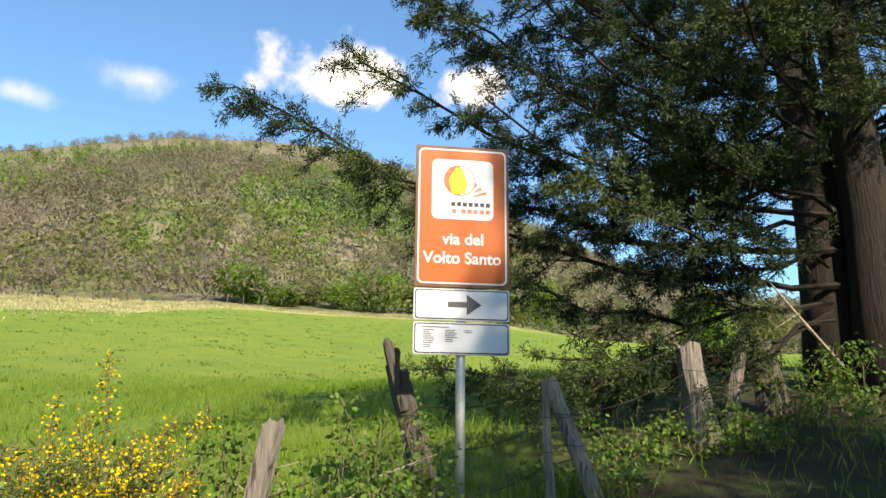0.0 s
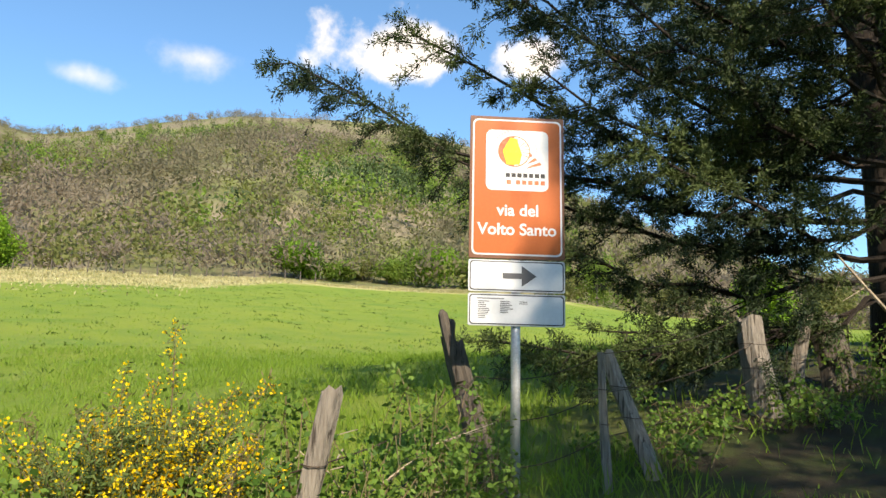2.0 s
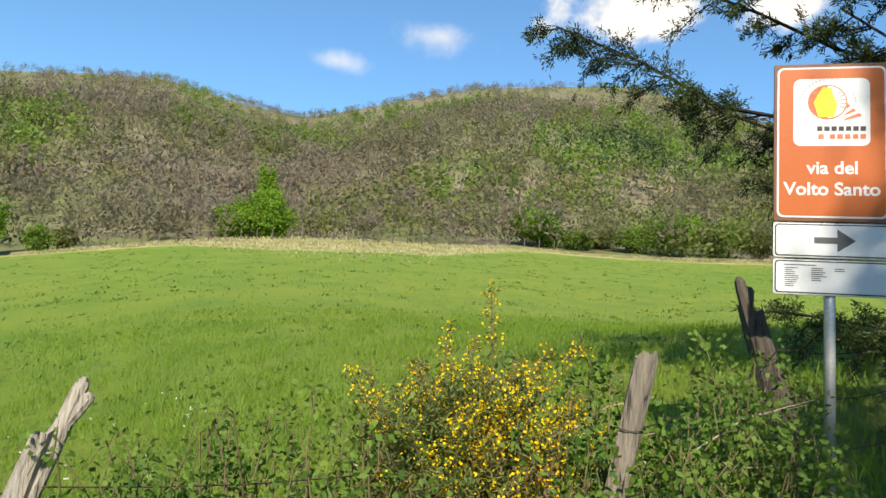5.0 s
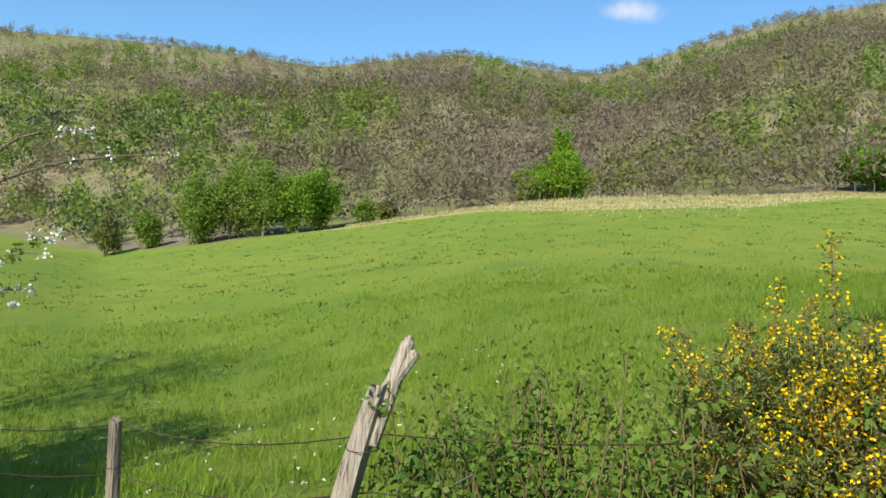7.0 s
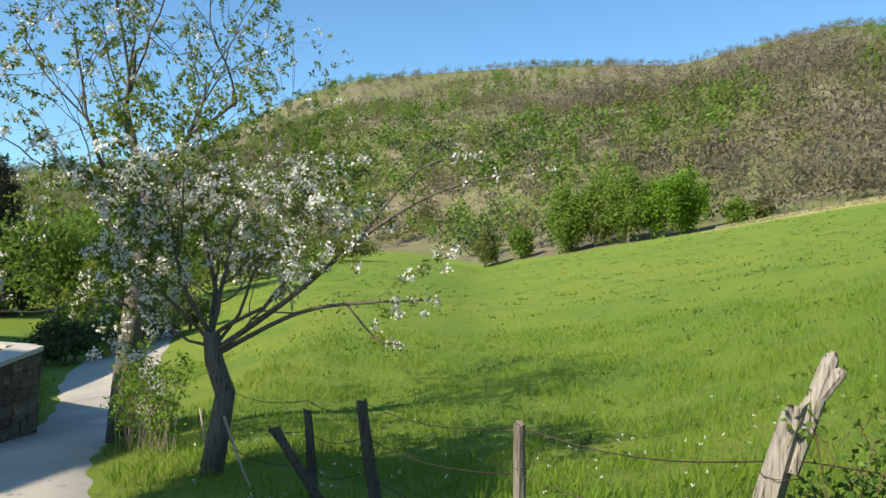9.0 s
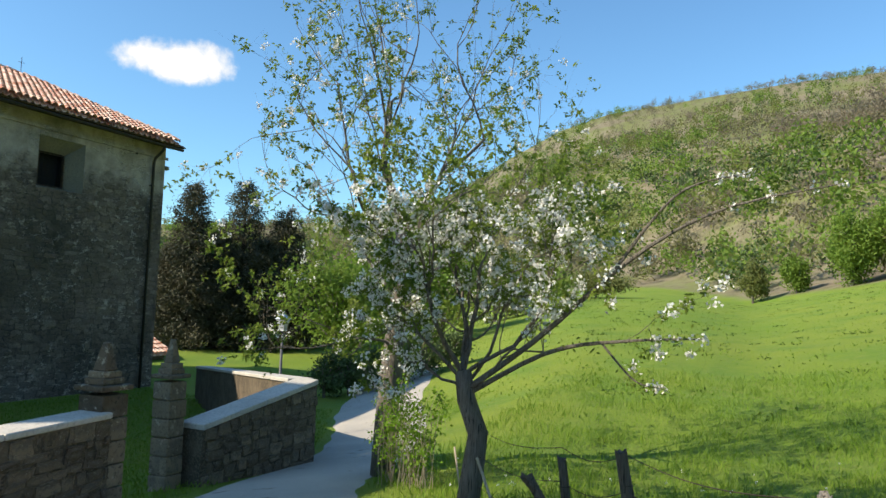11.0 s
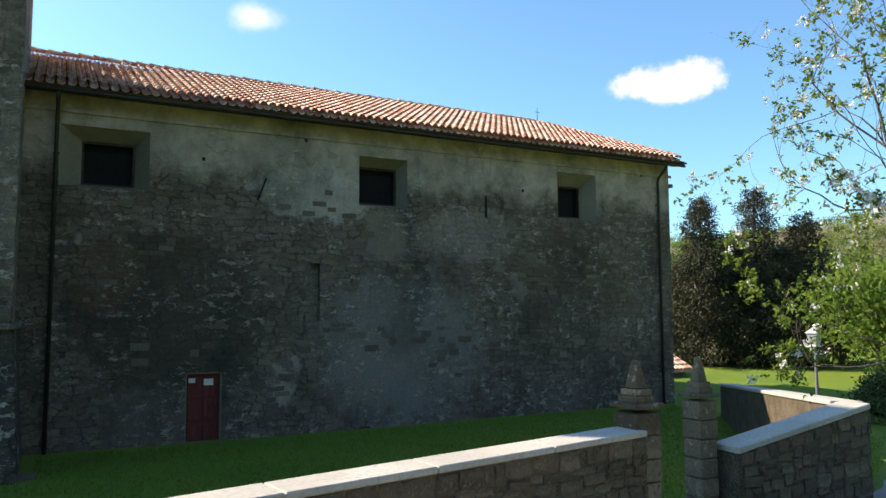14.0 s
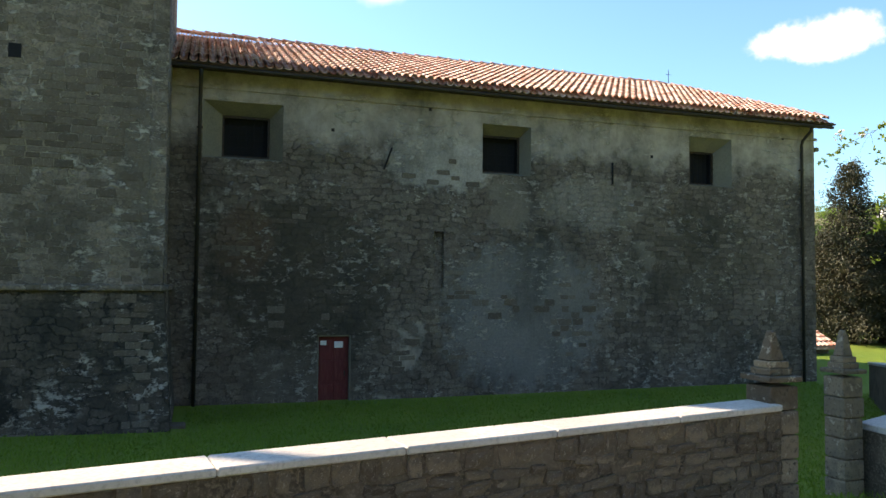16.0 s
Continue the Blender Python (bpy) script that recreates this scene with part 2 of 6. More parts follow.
def block_material():
    s = Nodes("squared_wall_stone", 0.93)
    rnd = s.n.new("ShaderNodeObjectInfo").outputs["Random"]
    col = s.mix(rnd, (0.11, 0.085, 0.062), (0.23, 0.185, 0.138))
    grain = s.noise(11.0, 7, 0.7)
    col = s.mix(s.ramp(grain, 0.42, 0.7), col, (0.085, 0.07, 0.052))
    col = s.mix(s.ramp(s.noise(4.5, 9, 0.8), 0.56, 0.62), col, (0.44, 0.39, 0.31))
    col = s.mix(s.math("MULTIPLY", s.ramp(s.noise(0.5, 8, 0.7), 0.45, 0.7), 0.75), col, (0.03, 0.031, 0.024))
    s.bump(grain, 0.8, 0.02)
    return s.color(col)


def rubble_material():
    """Field stones, each of its own shade, with pale mortar smears and dark pits."""
    s = Nodes("rubble_stone", 0.93)
    rnd = s.n.new("ShaderNodeObjectInfo").outputs["Random"]
    col = s.mix(rnd, (0.1, 0.073, 0.048), (0.3, 0.23, 0.155))
    col = s.mix(s.ramp(s.noise(2.6, 5, 0.6), 0.42, 0.62), col, (0.17, 0.135, 0.1))
    pit = s.noise(24.0, 8, 0.72)
    col = s.mix(s.ramp(pit, 0.5, 0.7), col, (0.05, 0.04, 0.03))
    col = s.mix(s.ramp(s.noise(7.0, 8, 0.75), 0.57, 0.64), col, (0.4, 0.34, 0.26))
    s.bump(s.math("SUBTRACT", 1.0, pit), 0.9, 0.02)
    return s.color(col)


M = {
    "ground": ground_material(),
    "road": road_material(),
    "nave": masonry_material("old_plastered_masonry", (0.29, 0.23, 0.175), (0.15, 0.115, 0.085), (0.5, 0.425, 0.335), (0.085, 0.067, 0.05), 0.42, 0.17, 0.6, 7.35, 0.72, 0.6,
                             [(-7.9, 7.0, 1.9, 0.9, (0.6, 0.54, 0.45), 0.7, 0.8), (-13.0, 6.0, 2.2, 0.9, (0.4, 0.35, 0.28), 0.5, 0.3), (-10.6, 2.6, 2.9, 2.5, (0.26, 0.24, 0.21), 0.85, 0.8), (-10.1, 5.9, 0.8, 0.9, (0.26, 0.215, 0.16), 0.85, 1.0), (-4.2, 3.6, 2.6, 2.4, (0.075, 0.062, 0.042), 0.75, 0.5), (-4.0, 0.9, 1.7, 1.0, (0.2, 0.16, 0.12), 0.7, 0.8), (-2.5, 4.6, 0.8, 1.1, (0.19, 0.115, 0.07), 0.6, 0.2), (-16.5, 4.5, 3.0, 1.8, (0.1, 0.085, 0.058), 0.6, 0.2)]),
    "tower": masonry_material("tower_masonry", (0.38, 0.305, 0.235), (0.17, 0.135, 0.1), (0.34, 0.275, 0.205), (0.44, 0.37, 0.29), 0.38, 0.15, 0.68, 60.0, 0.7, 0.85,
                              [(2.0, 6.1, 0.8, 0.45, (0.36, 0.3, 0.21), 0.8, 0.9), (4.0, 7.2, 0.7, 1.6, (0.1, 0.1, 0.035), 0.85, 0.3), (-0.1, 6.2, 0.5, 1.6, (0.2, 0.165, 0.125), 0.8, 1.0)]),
    # Darker than the tower, with a near-black patch low at one end.
    "plinth": masonry_material("dark_plinth_masonry", (0.2, 0.16, 0.12), (0.1, 0.08, 0.06), (0.22, 0.18, 0.13), (0.03, 0.026, 0.02), 0.42, 0.17, 0.72, 60.0, 0.99, 0.85,
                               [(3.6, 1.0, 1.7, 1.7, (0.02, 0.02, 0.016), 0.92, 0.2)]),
    "post_pale": wood_material("bleached_grey_wood", (0.5, 0.46, 0.41), (0.3, 0.265, 0.22), (0.07, 0.058, 0.045)),
    "stone": rubble_material(),
    "mortar": surface("dark_mortar", (0.12, 0.092, 0.064), (0.055, 0.043, 0.031), (0.19, 0.155, 0.11), 2.6, 30.0, 0.95, 0.6, 0.01),
    "cap": surface("pale_cement_coping", (0.56, 0.52, 0.46), (0.46, 0.43, 0.38), (0.36, 0.335, 0.295), 1.2, 24.0, 0.85, 0.4, 0.008),
    "reveal": surface("pale_window_reveal", (0.24, 0.215, 0.15), (0.2, 0.18, 0.135), (0.15, 0.14, 0.105), 2.0, 25.0, 0.9, 0.4, 0.01),
    # Near-black for dark iron, and for the shade inside windows and wall holes.
    "dark": surface("black_iron_and_shade", (0.012, 0.012, 0.013), (0.016, 0.016, 0.017), (0.02, 0.02, 0.02), 2.0, 20.0, 0.9, 0.1),
    "iron": surface("dark_rusty_iron", (0.045, 0.04, 0.036), (0.075, 0.055, 0.04), (0.11, 0.075, 0.05), 8.0, 60.0, 0.6, 0.3, 0.003, metal=0.6),
    "pipe": surface("dark_copper_pipe", (0.035, 0.03, 0.027), (0.055, 0.045, 0.037), (0.08, 0.075, 0.06), 3.0, 40.0, 0.55, 0.2, 0.003, metal=0.4),
    "door": surface("faded_red_door_paint", (0.15, 0.024, 0.022), (0.115, 0.02, 0.019), (0.19, 0.05, 0.042), 2.0, 30.0, 0.65, 0.3, 0.004, stretch=(1, 1, 0.1)),
    "paper": surface("white_paper", (0.75, 0.74, 0.7), (0.7, 0.7, 0.67), (0.62, 0.62, 0.6), 6.0, 40.0, 0.8, 0.1),
    "tile": tile_material(),
    "block": block_material(),
    "eave": wood_material("eave_wood", (0.11, 0.075, 0.05), (0.075, 0.052, 0.036), (0.03, 0.022, 0.016)),
    "post": wood_material("weathered_grey_wood", (0.3, 0.265, 0.22), (0.19, 0.165, 0.135), (0.05, 0.04, 0.032)),
    "post_dark": wood_material("dark_weathered_wood", (0.13, 0.11, 0.09), (0.085, 0.072, 0.06), (0.025, 0.02, 0.017)),
    "bark": wood_material("grey_lichen_bark", (0.20, 0.175, 0.145), (0.12, 0.1, 0.08), (0.035, 0.028, 0.022)),
    "bark_dark": wood_material("dark_conifer_bark", (0.04, 0.031, 0.024), (0.026, 0.02, 0.016), (0.01, 0.008, 0.007)),
    "galv": surface("galvanised_steel", (0.46, 0.48, 0.5), (0.4, 0.42, 0.44), (0.56, 0.58, 0.6), 9.0, 70.0, 0.45, 0.1, 0.002, metal=0.55),
    "orange": surface("orange_sign_film", (0.42, 0.097, 0.018), (0.405, 0.093, 0.017), (0.44, 0.105, 0.021), 3.0, 60.0, 0.45, 0.03, 0.001),
    "brown": surface("brown_sign_edge", (0.16, 0.065, 0.035), (0.13, 0.055, 0.03), (0.19, 0.085, 0.05), 8.0, 60.0, 0.5, 0.05),
    "white": surface("white_sign_film", (0.6, 0.62, 0.64), (0.58, 0.6, 0.62), (0.55, 0.57, 0.59), 3.0, 50.0, 0.4, 0.03, 0.001),
    "black": surface("black_print", (0.025, 0.025, 0.028), (0.03, 0.03, 0.034), (0.04, 0.04, 0.042), 3.0, 50.0, 0.5, 0.02),
    "grey": surface("grey_arrow_print", (0.085, 0.088, 0.095), (0.075, 0.078, 0.085), (0.1, 0.1, 0.105), 3.0, 50.0, 0.5, 0.02),
    "pale_grey": surface("pale_grey_print", (0.4, 0.41, 0.43), (0.36, 0.37, 0.39), (0.45, 0.45, 0.46), 3.0, 50.0, 0.5, 0.02),
    "yellow": surface("yellow_print", (0.83, 0.56, 0.03), (0.8, 0.5, 0.03), (0.86, 0.62, 0.05), 9.0, 60.0, 0.5, 0.02),
    "rust": surface("rust_red_print", (0.5, 0.13, 0.06), (0.46, 0.12, 0.05), (0.56, 0.2, 0.1), 9.0, 60.0, 0.5, 0.02),
    "twig": surface("dry_twig", (0.33, 0.27, 0.19), (0.25, 0.2, 0.14), (0.42, 0.36, 0.27), 5.0, 50.0, 0.9, 0.4, 0.004),
    "green_twig": surface("green_brown_stem", (0.12, 0.11, 0.05), (0.15, 0.1, 0.06), (0.09, 0.12, 0.04), 5.0, 50.0, 0.8, 0.3, 0.003),
    "glass": surface("milky_lamp_glass", (0.34, 0.36, 0.37), (0.3, 0.32, 0.33), (0.4, 0.41, 0.42), 5.0, 40.0, 0.25, 0.05),
    "conifer": foliage("conifer_needles", (0.009, 0.021, 0.01), (0.024, 0.043, 0.015), (0.07, 0.098, 0.027), 0.1, 0.8),
    "spruce": foliage("spruce_needles", (0.03, 0.036, 0.018), (0.055, 0.056, 0.03), (0.085, 0.078, 0.042), 0.1, 0.6),
    "pear_leaf": foliage("young_pear_leaves", (0.1, 0.16, 0.022), (0.17, 0.25, 0.04), (0.24, 0.3, 0.055), 0.6, 0.8),
    "blossom": foliage("white_blossom", (0.78, 0.77, 0.73), (0.82, 0.80, 0.78), (0.72, 0.7, 0.66), 0.3, 2.0),
    "bramble": foliage("bramble_leaves", (0.05, 0.12, 0.018), (0.12, 0.21, 0.03), (0.17, 0.265, 0.045), 0.35, 1.6),
    "gorse": foliage("yellow_gorse_flowers", (0.86, 0.6, 0.01), (0.92, 0.72, 0.02), (0.78, 0.48, 0.012), 0.35, 4.0),
    "spine": foliage("gorse_spines", (0.075, 0.12, 0.03), (0.13, 0.17, 0.05), (0.17, 0.13, 0.06), 0.2, 2.0),
    "grass": foliage("long_grass_blades", (0.125, 0.23, 0.02), (0.205, 0.315, 0.035), (0.17, 0.275, 0.03), 0.45, 0.7),
    "dry_grass": foliage("dry_straw_grass", (0.42, 0.37, 0.19), (0.52, 0.47, 0.27), (0.32, 0.31, 0.13), 0.3, 0.3),
    "tuft": foliage("meadow_weeds", (0.075, 0.135, 0.022), (0.1, 0.165, 0.026), (0.12, 0.18, 0.03), 0.3, 0.4),
    "bare": foliage("bare_twig_crowns", (0.2, 0.165, 0.12), (0.255, 0.21, 0.155), (0.18, 0.17, 0.09), 0.5, 0.02),
    "bud": foliage("budding_crowns", (0.15, 0.165, 0.055), (0.2, 0.21, 0.07), (0.175, 0.2, 0.055), 0.5, 0.02),
    "spring": foliage("fresh_spring_crowns", (0.115, 0.195, 0.03), (0.175, 0.265, 0.042), (0.19, 0.285, 0.05), 0.5, 0.04),
    "evergreen": foliage("dark_evergreen_crowns", (0.05, 0.085, 0.03), (0.072, 0.112, 0.038), (0.095, 0.135, 0.042), 0.2, 0.03),
    "lime": foliage("lime_green_leaves", (0.135, 0.25, 0.018), (0.2, 0.34, 0.03), (0.11, 0.22, 0.018), 0.4, 0.1),
}

# ---- mesh helpers ----
rng = np.random.default_rng(7)


def part(name, bm, material, parent=None, label=""):
    me = bpy.data.meshes.new(name)
    bm.to_mesh(me)
    bm.free()
    me.materials.append(M[material])
    ob = new(name, me)
    ob.parent = parent
    return tagged(ob, label)


def np_part(name, corners, material, parent=None, label=""):
    """Separate polygons as one mesh: corners is (polygons, corners of each, 3)."""
    n, k, _ = corners.shape
    me = bpy.data.meshes.new(name)
    me.vertices.add(n * k)
    me.vertices.foreach_set("co", np.ascontiguousarray(corners, dtype=np.float32).ravel())
    me.loops.add(n * k)
    me.loops.foreach_set("vertex_index", np.arange(n * k, dtype=np.int32))
    me.polygons.add(n)
    me.polygons.foreach_set("loop_start", np.arange(n, dtype=np.int32) * k)
    me.update(calc_edges=True)
    me.materials.append(M[material])
    ob = new(name, me)
    ob.parent = parent
    return tagged(ob, label)


def pydata_part(name, verts, faces, material, parent=None, label="", smooth=False):
    me = bpy.data.meshes.new(name)
    me.from_pydata([tuple(v) for v in verts], [], faces)
    me.update()
    if smooth:
        me.polygons.foreach_set("use_smooth", [True] * len(me.polygons))
    me.materials.append(M[material])
    ob = new(name, me)
    ob.parent = parent
    return tagged(ob, label)


def thing(name, label, category, group="", at=(0, 0, 0)):
    ob = new(name)
    ob.location = at
    return tagged(ob, label, category, group)


def box(size, at=(0, 0, 0), bevel=0.0, turn=None):
    bm = bmesh.new()
    bmesh.ops.create_cube(bm, size=1.0)
    bmesh.ops.scale(bm, vec=size, verts=bm.verts)
    if bevel:
        bmesh.ops.bevel(bm, geom=bm.edges[:], offset=bevel, segments=2, affect="EDGES", profile=0.6)
    if turn is not None:
        bmesh.ops.transform(bm, matrix=turn, verts=bm.verts)
    bmesh.ops.translate(bm, vec=at, verts=bm.verts)
    return bm


def join(*many):
    out = bmesh.new()
    for b in many:
        me = bpy.data.meshes.new("tmp")
        b.to_mesh(me)
        b.free()
        out.from_mesh(me)
        bpy.data.meshes.remove(me)
    return out


def tubes(runs, seg=6):
    """Tapered tubes as one vertex and face list: runs of (points, radii)."""
    verts, faces = [], []
    ring = [(math.cos(2 * math.pi * i / seg), math.sin(2 * math.pi * i / seg)) for i in range(seg)]
    for pts, radii in runs:
        base = len(verts)
        n = len(pts)
        for i, (p, r) in enumerate(zip(pts, radii)):
            d = np.subtract(pts[min(i + 1, n - 1)], pts[max(i - 1, 0)])
            d = d / (np.linalg.norm(d) + 1e-9)
            a = np.cross(d, (0.31, 0.95, 0.07) if abs(d[1]) < 0.9 else (1, 0, 0))
            a /= np.linalg.norm(a) + 1e-9
            b = np.cross(d, a)
            for c, s in ring:
                verts.append(np.asarray(p) + r * (c * a + s * b))
        for i in range(n - 1):
            for j in range(seg):
                k = (j + 1) % seg
                faces.append((base + i * seg + j, base + i * seg + k, base + (i + 1) * seg + k, base + (i + 1) * seg + j))
        faces.append(tuple(base + j for j in reversed(range(seg))))
        faces.append(tuple(base + (n - 1) * seg + j for j in range(seg)))
    return verts, faces


def unit(v):
    return v / (np.linalg.norm(v, axis=-1, keepdims=True) + 1e-9)


def blades(at, axis, length, width, bend=0.0):
    """Pointed leaves: four corners each, from a foot along an axis, turned at random about it."""
    n = len(at)
    axis = unit(np.asarray(axis, float))
    side = unit(np.cross(axis, unit(rng.normal(size=(n, 3)))))
    length = np.broadcast_to(length, n)[:, None]
    width = np.broadcast_to(width, n)[:, None]
    mid = at + axis * length * 0.5
    tip = at + axis * length
    tip = tip + np.array([0, 0, -1.0]) * length * bend
    return np.stack([at, mid + side * width * 0.5, tip, mid - side * width * 0.5], 1)


def smooth(a, b, x):
    t = np.clip((x - a) / (b - a), 0, 1)
    return t * t * (3 - 2 * t)


# ---- the lie of the land ----
HUB = (-0.5, 20.5)
# by bearing (degrees, anticlockwise from +y): the far edge of the meadow and the skyline of the hills
EDGE_AZ = [-180, -60, -4, 9.5, 19.5, 27, 33, 38, 45, 51, 55, 60, 64, 70, 75, 80, 85, 91, 97, 103, 110, 120, 130, 180]
EDGE_EL = [-0.6, 2.5, 4.8, 6.3, 8.0, 8.0, 8.1, 8.4, 8.2, 8.1, 7.9, 7.3, 6.6, 5.3, 4.2, 3.2, 2.0, 0.9, 1.7, 1.7, 0.3, -1.0, -1.2, -0.6]
EDGE_R = [90, 90, 90, 88, 86, 85, 84, 83, 80, 78, 78, 77, 76, 75, 76, 78, 80, 92, 120, 140, 140, 120, 120, 90]
SKY_AZ = [-180, -60, -20, -2.4, 6, 14, 22, 30, 36, 42, 47, 52, 55.5, 60, 66, 71, 77, 82, 88, 94, 98.6, 101.5, 105, 109, 113, 120, 130, 150, 180]
SKY_EL = [5, 6, 7, 8.5, 11, 15, 19, 20.9, 20.9, 20.5, 19.4, 18.0, 17.1, 17.5, 18.3, 17.6, 16.4, 16.6, 16.5, 15.9, 15.3, 14.9, 13.7, 11.5, 8.8, 6.5, 5.3, 5, 5]
CREST = 430.0


def land(x, y):
    """Height of the ground."""
    x, y = np.asarray(x, float), np.asarray(y, float)
    dx, dy = x - HUB[0], y - HUB[1]
    r = np.hypot(dx, dy) + 1e-6
    az = np.degrees(np.arctan2(-dx, dy))
    near = 2.05 + 0.0305 * np.clip(x, -30, 8) + 0.109 * (y - 20.5) + 0.13 * np.clip(y - 23, 0, 9)
    near = near + 0.12 * smooth(22.0, 23.5, y + 0.55 * x + 1.2) * smooth(-8, -4, x)
    near = near - 0.35 * smooth(5.0, 10.0, r) * smooth(62, 80, az) * (1 - smooth(98, 108, az))
    near = 0.5 * (near + np.sqrt(near * near + 0.12)) - 0.05
    edge_r = np.interp(az, EDGE_AZ, EDGE_R)
    edge_z = 3.63 + edge_r * np.tan(np.radians(np.interp(az, EDGE_AZ, EDGE_EL)))
    base = 2.05 - 2.0 * smooth(98, 122, az) - 2.0 * (az < -150)
    base = base - 0.35 * smooth(62, 80, az) * (1 - smooth(98, 108, az))
    u = r / edge_r
    v = np.clip(u, 0, 1)
    field = base + (edge_z - base) * v ** 1.2
    field = field + 0.25 * np.sin(x * 0.09 + 1.0) * np.sin(y * 0.075) * smooth(10, 40, r)
    crest_z = 3.63 + CREST * np.tan(np.radians(np.interp(az, SKY_AZ, SKY_EL))) - 1.2
    w = np.clip((r - edge_r) / (CREST - edge_r), 0, 1)
    hill = edge_z + (crest_z - edge_z) * w ** 1.08 - 3.5 * np.sin(np.pi * np.clip(w * 5, 0, 1))
    hill = hill + (4.0 * np.sin(x * 0.03 + y * 0.012) * np.sin(y * 0.027 - 0.4) + 2.0 * np.sin(x * 0.07) * np.cos(y * 0.06)) * np.sin(np.pi * w)
    out = np.where(r > edge_r, hill, field)
    out = np.where(r > CREST, crest_z - (r - CREST) * 0.22, out)
    out = np.maximum(out, -25.0)
    k = smooth(9, 28, r)
    return near * (1 - k) + out * k


def ground_at(x, y):
    return float(land(np.array([x]), np.array([y]))[0])


def woodland(x, y):
    dx, dy = x - HUB[0], y - HUB[1]
    r = np.hypot(dx, dy)
    az = np.degrees(np.arctan2(-dx, dy))
    return smooth(0.0, 6.0, r - np.interp(az, EDGE_AZ, EDGE_R) - 2.0)


radii = np.concatenate([[0.0], np.arange(0.4, 30, 0.4), np.arange(30, 66, 2.0), np.arange(66, 92, 0.9), np.arange(92, 170, 2.0), np.arange(170, 440, 6.0), np.geomspace(440, 3200, 14)])
steps = 288
ang = np.radians(np.arange(steps) * 360.0 / steps)
gx = HUB[0] - np.outer(radii[1:], np.sin(ang))
gy = HUB[1] + np.outer(radii[1:], np.cos(ang))
gz = land(gx, gy)
gv = np.concatenate([[[HUB[0], HUB[1], ground_at(*HUB)]], np.stack([gx, gy, gz], -1).reshape(-1, 3)])
gf = [(0, 1 + j, 1 + (j + 1) % steps) for j in range(steps)]
for i in range(len(radii) - 2):
    for j in range(steps):
        k = (j + 1) % steps
        gf.append((1 + i * steps + j, 1 + (i + 1) * steps + j, 1 + (i + 1) * steps + k, 1 + i * steps + k))
ground = pydata_part("ground", gv, gf, "ground", smooth=True)
tagged(ground, "green spring meadow rising to wooded hills", "ground", kind="structure")
cover_map = ground.data.attributes.new("woodland", "FLOAT", "POINT")
# Round patch at the conifer's foot where the ground colour carries its shade.
conifer_shade = 1.0 - smooth(2.6, 4.6, np.hypot(gv[:, 0] - 1.6, (gv[:, 1] - 27.8) * 0.9))
cover_map.data.foreach_set("value", woodland(gv[:, 0], gv[:, 1]).astype(np.float32))
shade_map = ground.data.attributes.new("conifer_shade", "FLOAT", "POINT")
shade_map.data.foreach_set("value", conifer_shade.astype(np.float32))


def straw_share(x, y):
    dx, dy = x - HUB[0], y - HUB[1]
    az = np.degrees(np.arctan2(-dx, dy))
    back = np.interp(az, EDGE_AZ, EDGE_R) - np.hypot(dx, dy)
    width = 2.0 + 17.0 * smooth(34, 46, az) * (1 - smooth(55, 66, az))
    return (back < width + 1.5) * smooth(10, 20, az) * (1 - smooth(72, 78, az)) * 0.9


straw_map = ground.data.attributes.new("straw", "FLOAT", "POINT")
straw_map.data.foreach_set("value", straw_share(gv[:, 0], gv[:, 1]).astype(np.float32))

# the lane: middle line and half widths
LANE = [(14, 18.3, 1.2), (7, 17.95, 1.2), (2.5, 18.4, 1.8), (-1.0, 18.5, 2.2), (-3.9, 17.2, 1.9), (-7.0, 15.6, 1.35), (-9.8, 14.3, 1.15), (-13.0, 13.55, 1.05), (-17.5, 11.6, 1.25), (-22, 9.2, 1.4), (-30, 6.2, 1.5)]


def along(points, n):
    p = np.array(points, float)
    t = np.linspace(0, len(p) - 1, n)
    out = []
    for s in t:
        i = min(int(s), len(p) - 2)
        f = s - i
        p0, p1, p2, p3 = p[max(i - 1, 0)], p[i], p[i + 1], p[min(i + 2, len(p) - 1)]
        out.append(0.5 * (2 * p1 + (p2 - p0) * f + (2 * p0 - 5 * p1 + 4 * p2 - p3) * f * f + (3 * p1 - p0 - 3 * p2 + p3) * f ** 3))
    return np.array(out)


lane = along(LANE, 190)
lv, lf, cols = [], [], 11
for i, (x, y, hw) in enumerate(lane):
    d = unit(lane[min(i + 1, 189), :2] - lane[max(i - 1, 0), :2])
    for j in range(cols):
        s = (j / (cols - 1) * 2 - 1) * hw * (1 + 0.05 * math.sin(i * 0.9 + j) * (j in (0, cols - 1)))
        px, py = x - d[1] * s, y + d[0] * s
        edge = j in (0, cols - 1)
        lv.append((px, py, ground_at(px, py) + (-0.03 if edge else 0.035 + 0.02 * (1 - (s / hw) ** 2))))
for i in range(189):
    for j in range(cols - 1):
        lf.append((i * cols + j, (i + 1) * cols + j, (i + 1) * cols + j + 1, i * cols + j + 1))
tagged(pydata_part("road", lv, lf, "road", smooth=True), "worn pale grey concrete lane", "road", kind="structure")


def on_lane(x, y, spare=0.0):
    d = np.hypot(x[:, None] - lane[None, :, 0], y[:, None] - lane[None, :, 1])
    i = d.argmin(1)
    return d[np.arange(len(x)), i] < lane[i, 2] + spare

